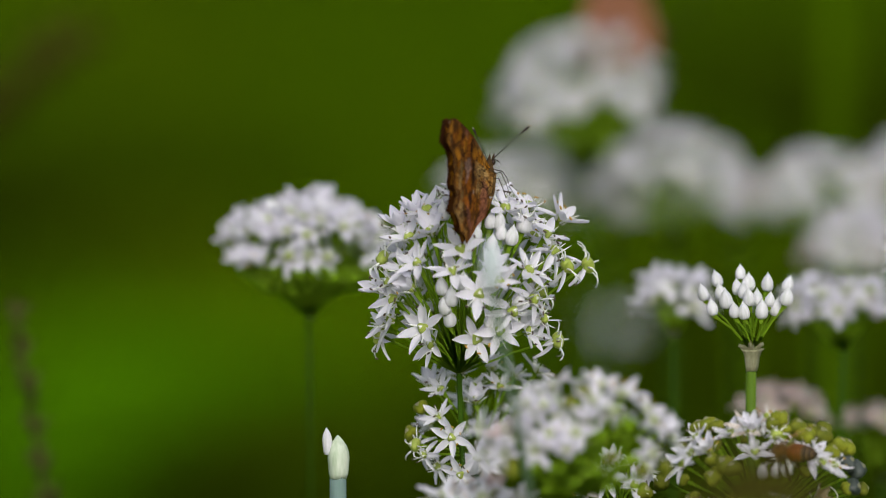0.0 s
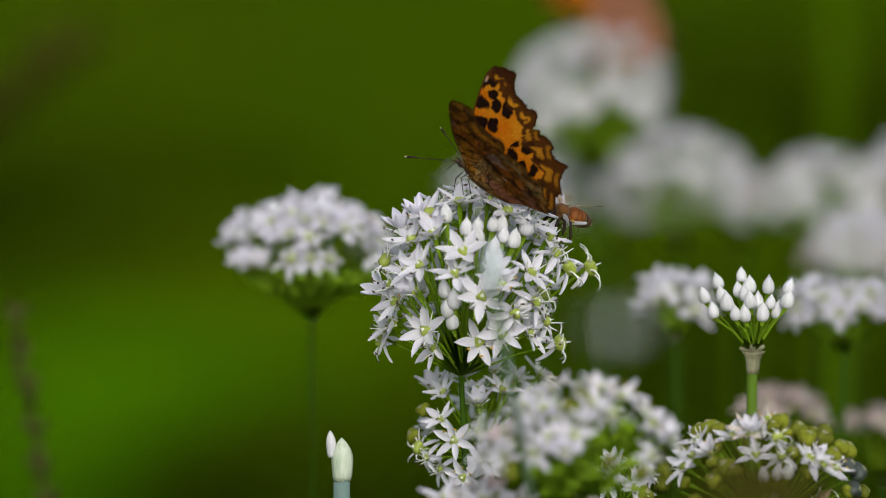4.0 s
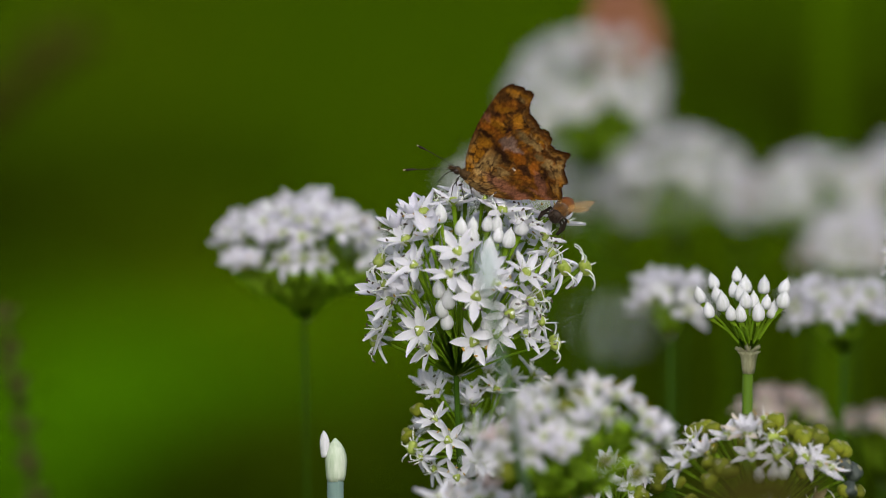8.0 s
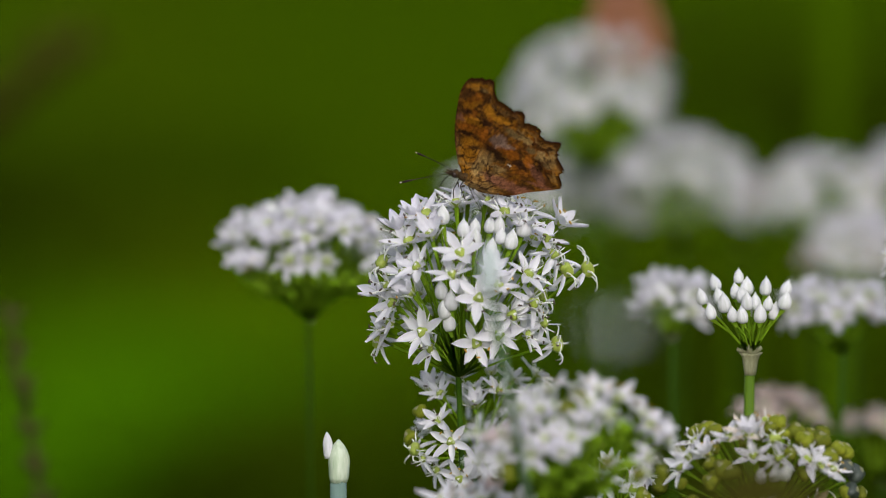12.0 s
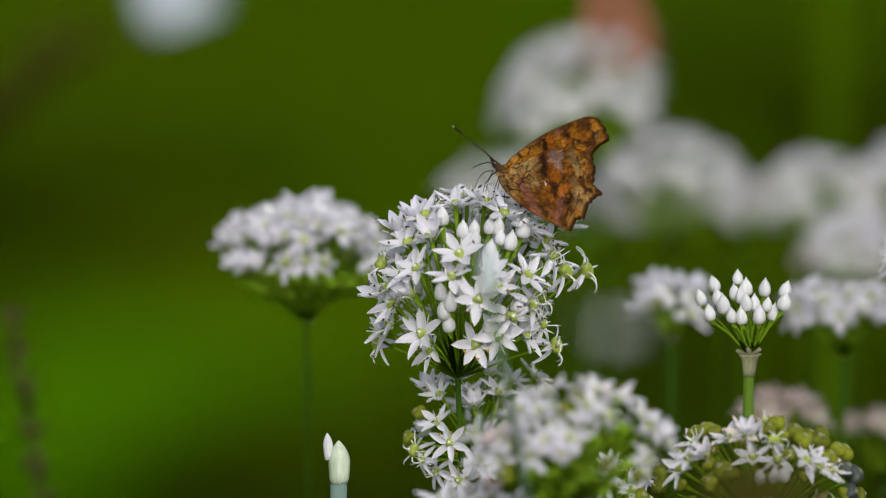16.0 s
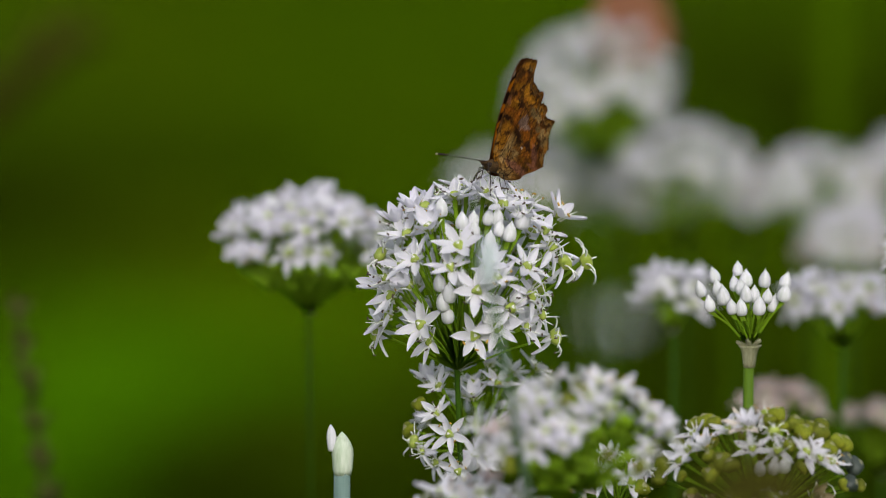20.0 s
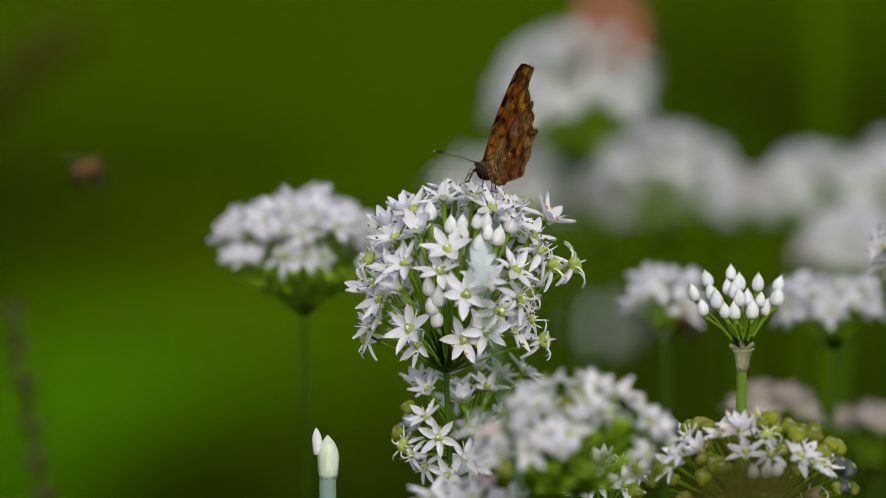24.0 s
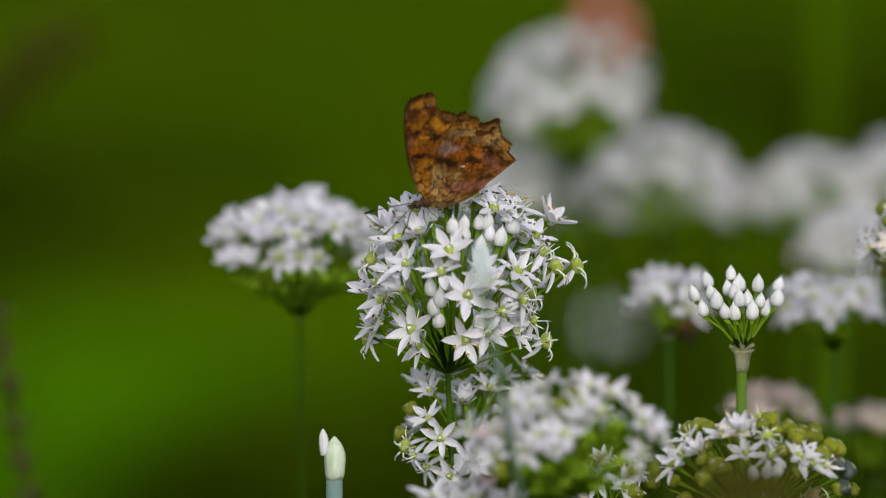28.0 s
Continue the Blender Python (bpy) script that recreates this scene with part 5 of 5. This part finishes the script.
# where the insects are, second by second
FEEDER = [
    (0, pose(0.0101, -0.0102, 0.4675, -6.8, -47.5, 71.7)), (1, pose(0.0117, -0.0102, 0.4674, 0.4, -37.9, 72.2)), (2, pose(0.0110, -0.0102, 0.4683, -10.7, -34.1, 79.1)),
    (2.3, pose(0.0106, -0.0101, 0.4683, -15.0, -32.0, 95.0)), (2.5, pose(0.0103, -0.0101, 0.4684, -19.7, -30.5, 104.0)), (2.7, pose(0.0094, -0.0102, 0.4675, -18.3, -31.4, 105.0)),
    (3, pose(0.0084, -0.0102, 0.4679, -17.6, -29.5, 112.6)), (3.5, pose(0.0056, -0.0101, 0.4691, -27.9, -28.8, 140.5)), (4.2, pose(0.0062, -0.0101, 0.4684, -26.0, -28.0, 158.0)),
    (5.5, pose(0.0066, -0.0103, 0.4684, -26.0, -27.5, 164.8)), (6, pose(0.0066, -0.0102, 0.4686, -27.3, -27.9, 166.3)), (7, pose(0.0059, -0.0103, 0.4680, -24.6, -20.2, 170.0)),
    (8, pose(0.0061, -0.0103, 0.4674, -18.8, -18.8, 173.1)), (9, pose(0.0066, -0.0103, 0.4674, -15.5, -19.4, 168.7)), (9.3, pose(0.0062, -0.0103, 0.4670, -17.0, -18.0, 172.0)),
    (9.4, pose(0.0047, -0.0104, 0.4662, -24.8, -12.5, 187.0)), (9.5, pose(0.0031, -0.0104, 0.4664, -9.8, 4.3, 170.6)), (10, pose(0.0053, -0.0103, 0.4673, -24.0, -10.2, 169.1)),
    (11, pose(0.0054, -0.0103, 0.4673, -24.0, -10.2, 169.1)), (13.5, pose(0.0052, -0.0103, 0.4677, -21.1, -10.8, 165.6)), (14, pose(0.0050, -0.0102, 0.4682, -18.2, -11.4, 162.1)),
    (14.3, pose(0.0053, -0.0102, 0.4681, -18.2, -12.0, 160.1)), (14.5, pose(0.0080, -0.0102, 0.4676, -3.4, -17.9, 158.1)), (14.8, pose(0.0124, -0.0099, 0.4708, 14.0, -38.0, 150.0)),
    (15, pose(0.0144, -0.0099, 0.4714, 22.9, -47.7, 143.8)), (16, pose(0.0137, -0.0101, 0.4686, 26.8, -38.5, 142.1)), (17, pose(0.0145, -0.0102, 0.4676, 34.2, -43.1, 138.9)),
    (18.6, pose(0.0145, -0.0102, 0.4676, 34.2, -43.1, 138.9)), (18.8, pose(0.0098, -0.0102, 0.4680, 12.0, -22.0, 182.0)), (19, pose(0.0090, -0.0102, 0.4683, -2.4, -6.2, 208.9)),
    (20, pose(0.0114, -0.0102, 0.4680, -14.4, -10.5, 240.7)), (21, pose(0.0120, -0.0102, 0.4681, -19.0, -11.6, 245.6)), (24, pose(0.0111, -0.0102, 0.4683, -16.9, -14.9, 248.4)),
    (25, pose(0.0117, -0.0102, 0.4682, -19.4, -15.7, 251.9)), (26, pose(0.0091, -0.0104, 0.4663, -11.0, -0.4, 247.0)), (26.5, pose(0.0047, -0.0185, 0.4650, -9.9, 11.7, 207.7)),
    (27, pose(0.0012, -0.0188, 0.4618, -22.6, 18.0, 200.0)), (28, pose(-0.0015, -0.0188, 0.4618, -16.0, 18.4, 195.4)),
]
FEEDER_WINGS = [
    (0, 1.5, -6.9), (1, 1.5, -5.3), (2, 1.5, -4.5), (2.3, 1.5, -3), (2.5, 4, 1.4), (2.7, 26.6, 6.5), (3, 26.8, 7.1), (3.5, 35, 18.3),
    (4.2, 12, 12), (5.5, 1, 8), (6, 1, 8.4), (7, 1, 10.3), (8, 1, -5.1), (9, 1, -8.6), (9.3, 3, -3), (9.4, 82.5, 19.9),
    (9.5, 3, 14.8), (10, 1, 6.9), (11, 1, 6.7), (14, 1, 4.2), (14.3, 1, 2), (14.5, 1, -5.1), (14.8, 1, -1), (15, 1, -1.2),
    (16, 1, -13.9), (17, 1, -15.2), (18.6, 1, -15.2), (18.8, 2, -4), (19, 0.6, 3.6), (20, 0.6, 5.2), (21, 0.6, 2), (24, 0.6, 3),
    (25, 0.6, 7.5), (26, 0.6, 8.3), (26.5, 0.6, 10), (27, 1, -1.5), (28, 1, -1.5),
]
VISITOR = [
    (0, pose(-0.1594, 0.3188, 0.6136, 0, 0, 0)), (13.6, pose(-0.1449, 0.2157, 0.5889, 0, 0, 0)), (14.1, pose(-0.0810, 0.0079, 0.5248, 60, 30, -20)),
    (14.2, pose(-0.0560, -0.0045, 0.5028, 40, 30, -10)), (14.3, pose(-0.0236, -0.0255, 0.4944, 20, 20, 10)), (14.4, pose(-0.0025, -0.0225, 0.4752, 0, -10, 10)),
    (14.5, pose(0.0012, -0.0234, 0.4671, -10, -38, 20)), (14.6, pose(0.0041, -0.0235, 0.4658, -14, -18, 66)), (14.7, pose(0.0015, -0.0234, 0.4664, -10, -25, 40)),
    (14.8, pose(0.0003, -0.0234, 0.4664, 0, -35, 20)), (14.9, pose(-0.0152, -0.0245, 0.4565, 40, -10, -45)), (15, pose(-0.0103, -0.0246, 0.4593, -12, -27, -14)),
    (15.1, pose(-0.0151, -0.0226, 0.4739, 20, -40, 10)), (15.2, pose(-0.0181, -0.0238, 0.5104, 20, -60, 0)), (15.4, pose(-0.0107, 0.0125, 0.5687, 0, -40, 0)),
    (17, pose(0.1309, 0.5298, 0.7074, 0, 0, 0)), (28, pose(0.1336, 0.5297, 0.7064, 0, 0, 0)),
]
VISITOR_WINGS = [
    (0, 5, 5), (14.1, 60, 10), (14.2, 15, 8), (14.3, 20, 8), (14.4, 35, 8), (14.5, 5, 0), (14.8, 4, 0), (14.9, 62, 12),
    (15, 4, 2), (15.1, 18, 8), (15.2, 60, 8), (28, 5, 0),
]
RIVAL = [
    (0, pose(-0.1741, 0.3158, 0.5844, 0, 0, 0)), (14.2, pose(-0.1321, 0.1028, 0.4717, 60, 0, 0)), (14.5, pose(-0.0761, 0.0333, 0.4803, 60, 0, 40)),
    (14.6, pose(-0.0465, 0.0126, 0.4738, 80, -10, 75)), (14.7, pose(-0.0311, 0.0118, 0.4662, 50, -5, 30)), (14.8, pose(-0.0156, 0.0070, 0.4686, 60, -8, 15)),
    (14.9, pose(0.0004, 0.0320, 0.4675, -20, -10, 40)), (15, pose(0.0208, 0.0018, 0.5149, 0, -72, 95)), (15.03, pose(0.0212, 0.0018, 0.5156, 0, -72, 95)), (15.1, pose(0.0463, 0.0092, 0.5372, 0, -30, 20)),
    (15.5, pose(0.1347, 0.3189, 0.6145, 0, -20, 0)), (28, pose(0.1372, 0.3189, 0.6139, 0, 0, 0)),
]
RIVAL_WINGS = [
    (0, 5, 5), (14.5, 60, 10), (14.6, 72, 10), (14.7, 80, 10), (14.8, 58, 10), (14.9, 18, 10), (15, 70, 10), (15.1, 20, 8),
    (28, 5, 0),
]
WANDERER = [
    (0, pose(-0.0283, 0.4160, 0.5815, 0, 0, 0)), (1.1, pose(-0.0214, 0.3568, 0.4961, 60, 20, 20)), (1.2, pose(-0.0123, 0.3548, 0.4773, 60, 20, 20)),
    (1.4, pose(0.0148, 0.3545, 0.4749, 70, 0, 40)), (1.6, pose(0.0100, 0.3539, 0.4689, 75, 0, 55)), (1.8, pose(0.0098, 0.3541, 0.4722, 70, -6, 40)),
    (2.2, pose(0.0113, 0.3542, 0.4727, 72, 0, 42)), (2.5, pose(0.0160, 0.3543, 0.4722, 75, 0, 45)), (3, pose(0.0268, 0.3543, 0.4712, 70, 0, 40)),
    (3.5, pose(0.0245, 0.3546, 0.4759, 80, 0, 30)), (4.4, pose(0.0714, 0.4061, 0.4874, 60, 0, 20)), (5.3, pose(0.1085, 0.4039, 0.4660, 40, 0, 0)),
    (5.5, pose(0.1101, 0.4034, 0.4614, 75, -30, 60)), (5.7, pose(0.1149, 0.4042, 0.4691, 75, 0, 60)), (5.8, pose(0.1196, 0.4024, 0.4523, 60, 0, 0)),
    (6, pose(0.1364, 0.4014, 0.4425, 50, 0, 0)), (6.1, pose(0.1444, 0.4012, 0.4403, 30, 0, 0)), (7, pose(0.2209, 0.6061, 0.4767, 0, 0, 0)),
    (9, pose(0.1084, 0.4081, 0.5060, 0, 30, 200)), (9.2, pose(0.1023, 0.3545, 0.4747, 70, 30, 230)), (9.3, pose(0.1118, 0.3547, 0.4763, 70, 20, 180)),
    (9.4, pose(0.0945, 0.3017, 0.4502, 70, 10, 180)), (9.5, pose(0.0653, 0.3021, 0.4546, 20, 0, 150)), (9.6, pose(0.0615, 0.3051, 0.4832, 30, -40, 160)),
    (9.8, pose(0.0573, 0.4097, 0.5218, 0, -30, 160)), (12, pose(-0.0363, 1.1347, 0.7221, 0, 0, 160)), (28, pose(-0.0335, 1.1345, 0.7209, 0, 0, 160)),
]
WANDERER_WINGS = [
    (0, 5, 5), (1.2, 60, 10), (1.5, 40, 10), (1.8, 65, 10), (2.2, 30, 10), (2.5, 55, 10), (3, 45, 8), (3.5, 65, 8),
    (5.5, 50, 8), (5.9, 30, 8), (9.2, 60, 8), (9.4, 55, 8), (9.5, 10, 8), (9.8, 50, 5), (28, 5, 0),
]
WHITE_ONE = [
    (0, pose(0.1388, 1.0337, 0.7182, 0, 0, 180)), (15.2, pose(0.0622, 0.6596, 0.5076, 20, 10, 0)), (15.4, pose(0.0862, 0.6025, 0.4421, 40, 0, 10)),
    (15.5, pose(0.1096, 0.6029, 0.4462, 50, -20, 60)), (15.6, pose(0.0864, 0.6070, 0.4853, 30, -20, 180)), (15.8, pose(-0.0052, 0.6076, 0.4905, 30, 0, 180)),
    (16, pose(-0.0862, 0.6041, 0.4530, 40, 10, 180)), (16.1, pose(-0.1002, 0.6067, 0.4824, 20, -10, 180)), (17, pose(-0.3265, 1.0217, 0.6040, 0, 0, 180)),
    (28, pose(-0.3232, 1.0216, 0.6028, 0, 0, 180)),
]
BEE_ONE = [
    (0, pose(0.0746, -0.0386, 0.4081, -10, 8, 152)), (0.3, pose(0.0746, -0.0386, 0.4085, -10, 8, 150)), (0.4, pose(0.0762, -0.0361, 0.4127, 0, -10, 150)),
    (0.5, pose(0.0821, -0.0281, 0.4218, 0, -20, 165)), (0.6, pose(0.0921, -0.0172, 0.4303, 0, -20, 175)), (0.7, pose(0.0914, -0.0116, 0.4357, 0, -10, 180)),
    (0.8, pose(0.0854, -0.0118, 0.4334, 0, 0, 185)), (0.9, pose(0.0829, -0.0112, 0.4389, 0, -10, 180)), (1, pose(0.0768, -0.0107, 0.4442, 0, -10, 222)),
    (1.1, pose(0.0733, -0.0101, 0.4501, 0, -10, 205)), (1.2, pose(0.0632, -0.0088, 0.4619, -20, 0, 185)), (1.3, pose(0.0429, -0.0031, 0.4686, -20, 8, 185)),
    (1.4, pose(0.0258, 0.0062, 0.4615, 0, 20, 170)), (1.5, pose(0.0236, 0.0088, 0.4568, 0, 10, 200)), (2, pose(0.0286, -0.0020, 0.4550, 0, -14, 184)), (2.5, pose(0.0273, -0.0020, 0.4557, 0, -14, 186)), (3, pose(0.0257, -0.0020, 0.4570, 0, -22, 190)), (3.5, pose(0.0260, -0.0020, 0.4576, 0, -22, 196)), (4.5, pose(0.0266, -0.0060, 0.4590, -20, 0, 230)),
    (5.5, pose(0.0280, -0.0100, 0.4589, -38, 16, 256)), (6, pose(0.0287, -0.0100, 0.4588, -38, 16, 256)), (7, pose(0.0291, -0.0100, 0.4574, -42, 14, 254)), (8, pose(0.0270, -0.0100, 0.4592, -40, 14, 250)),
    (8.5, pose(0.0283, -0.0060, 0.4586, 0, 0, 215)), (9, pose(0.0266, -0.0040, 0.4593, 0, -28, 190)), (9.3, pose(0.0242, 0.0258, 0.4561, 0, 0, 170)),
    (9.5, pose(0.0107, 0.0458, 0.4558, 0, 0, 180)), (9.7, pose(-0.0017, 0.0156, 0.4548, 0, 10, 180)), (9.8, pose(-0.0151, 0.0001, 0.4511, 0, 0, 180)),
    (9.9, pose(-0.0373, -0.0047, 0.4535, 0, -5, 180)), (10, pose(-0.0583, -0.0042, 0.4576, 0, 2, 178)), (10.1, pose(-0.0825, -0.0047, 0.4530, -10, 10, 180)),
    (10.3, pose(-0.1242, -0.0010, 0.4403, 0, 10, 180)), (14, pose(-0.2922, 0.2775, 0.2201, 0, 10, 180)), (28, pose(-0.2893, 0.2774, 0.2190, 0, 10, 180)),
]
BEE_TWO = [
    (0, pose(0.0868, 0.0379, 0.3324, 0, 0, 90)), (4.6, pose(0.0827, 0.0434, 0.3849, 0, -20, 120)), (5.5, pose(0.0698, -0.0174, 0.4285, 0, -40, 140)),
    (5.7, pose(0.0750, -0.0176, 0.4258, 0, -40, 150)), (5.8, pose(0.0693, -0.0173, 0.4286, 0, -48, 150)), (6, pose(0.0519, -0.0224, 0.4285, 0, -50, 155)),
    (6.1, pose(0.0425, -0.0281, 0.4214, 0, 10, 160)), (6.3, pose(0.0374, -0.0240, 0.4105, 0, 20, 170)), (6.8, pose(0.0380, 0.0100, 0.3850, 0, 10, 140)), (23.0, pose(0.0390, 0.0150, 0.3880, 0, 0, 100)),
    (23.5, pose(0.0477, 0.0579, 0.4274, 0, -20, 80)), (23.7, pose(0.0554, 0.0832, 0.4287, 0, 0, 80)), (24.1, pose(0.0602, 0.1273, 0.4172, 0, 20, 60)),
    (28, pose(0.0601, 0.1273, 0.4175, 0, 20, 60)),
]
BEE_THREE = [
    (0, pose(-0.2364, 0.1920, 0.3639, 0, 0, 0)), (21.2, pose(-0.1162, 0.0298, 0.4467, 0, 0, 0)), (21.4, pose(-0.1045, 0.0301, 0.4493, 0, 0, 0)),
    (21.5, pose(-0.0951, 0.0302, 0.4500, 0, 0, 0)), (22.2, pose(-0.0701, 0.1020, 0.4636, 0, 0, 20)), (23.4, pose(-0.0981, 0.1208, 0.4515, 0, 0, 100)),
    (24, pose(-0.0820, 0.1213, 0.4559, 0, 0, 65)), (24.3, pose(-0.0268, 0.0615, 0.4610, 0, 0, 0)), (24.5, pose(-0.0053, 0.0360, 0.4581, 0, 10, 0)),
    (24.6, pose(-0.0131, 0.0207, 0.4558, 0, 30, 0)), (24.8, pose(-0.0156, -0.0060, 0.4511, 0, -10, 5)), (25, pose(-0.0151, -0.0060, 0.4516, 0, -12, 0)),
    (25.3, pose(-0.0163, 0.0000, 0.4501, 0, -20, 10)), (25.5, pose(-0.0130, -0.0063, 0.4575, 0, 8, 0)), (25.6, pose(-0.0154, -0.0062, 0.4581, 0, -25, 0)),
    (25.7, pose(-0.0178, -0.0049, 0.4700, 0, -5, 180)), (25.9, pose(-0.0463, -0.0063, 0.4567, 0, 10, 250)), (26, pose(-0.0666, -0.0085, 0.4358, 0, 0, 300)),
    (26.1, pose(-0.0894, -0.0038, 0.4138, 0, 0, 260)), (26.5, pose(-0.1690, 0.0901, 0.3509, 0, 0, 180)), (28, pose(-0.2340, 0.1803, 0.2525, 0, 0, 180)),
]

COMMA = "orange-brown comma butterfly with ragged mottled wings"
FEEDING, FEEDING_WINGS_ = butterfly(COMMA + " feeding", FEEDER[0][1])
VISITING, VISITING_WINGS_ = butterfly(COMMA + " fluttering past the flower head", VISITOR[0][1])
CHASING, CHASING_WINGS_ = butterfly(COMMA + " chasing another over the flowers", RIVAL[0][1])
WANDERING, WANDERING_WINGS_ = butterfly(COMMA + " flying behind the flowers", WANDERER[0][1])
RESTING, RESTING_WINGS = butterfly(COMMA + " resting", pose(0.0564, 0.3200, 0.4707, -8, -30, 40), fold=14)
WING_PINK = material("pinkish_wing_underside", (0.42, 0.21, 0.15), (0.36, 0.15, 0.05), 120, 0.8, through_light=0.4, spec=0.05)
for wing in RESTING_WINGS.values():
    wing.data = wing.data.copy()
    wing.data.materials[0] = WING_PINK
WHITE_FLIER, _ = butterfly("pale white butterfly flying past behind the flowers", WHITE_ONE[0][1], True, 35)
BEE_A = bee("tawny honey bee with a dark-tipped orange abdomen", BEE_ONE[0][1])
BEE_B = bee("honey bee hovering between the flower heads", BEE_TWO[0][1])
BEE_C = bee("honey bee with orange abdomen visiting the white flowers", BEE_THREE[0][1])


def flap(wings, rows):
    """Open and shut the four wings: seconds, degrees open, degrees by which the forewings swing forward."""
    for key, ob in wings.items():
        s = 1 if key.endswith("l") else -1
        walk(ob, [(t, pose(0, s * 0.3 * MM, 0.2 * MM, -s * up) @ pose(0, 0, 0, 0, swing if "fore" in key else 0, 0)) for t, up, swing in rows])


def insect_motions():
    for ob, rows in ((FEEDING, FEEDER), (VISITING, VISITOR), (CHASING, RIVAL), (WANDERING, WANDERER), (WHITE_FLIER, WHITE_ONE), (BEE_A, BEE_ONE), (BEE_B, BEE_TWO), (BEE_C, BEE_THREE)):
        walk(ob, rows)
    for wings, rows in ((FEEDING_WINGS_, FEEDER_WINGS), (VISITING_WINGS_, VISITOR_WINGS), (CHASING_WINGS_, RIVAL_WINGS), (WANDERING_WINGS_, WANDERER_WINGS)):
        flap(wings, rows)
    rest = RESTING.matrix_basis.copy()
    walk(RESTING, [(t, Matrix.Translation((mm * MM, 0, 0)) @ rest) for t, mm in SWAY["back_top"]])


motions()
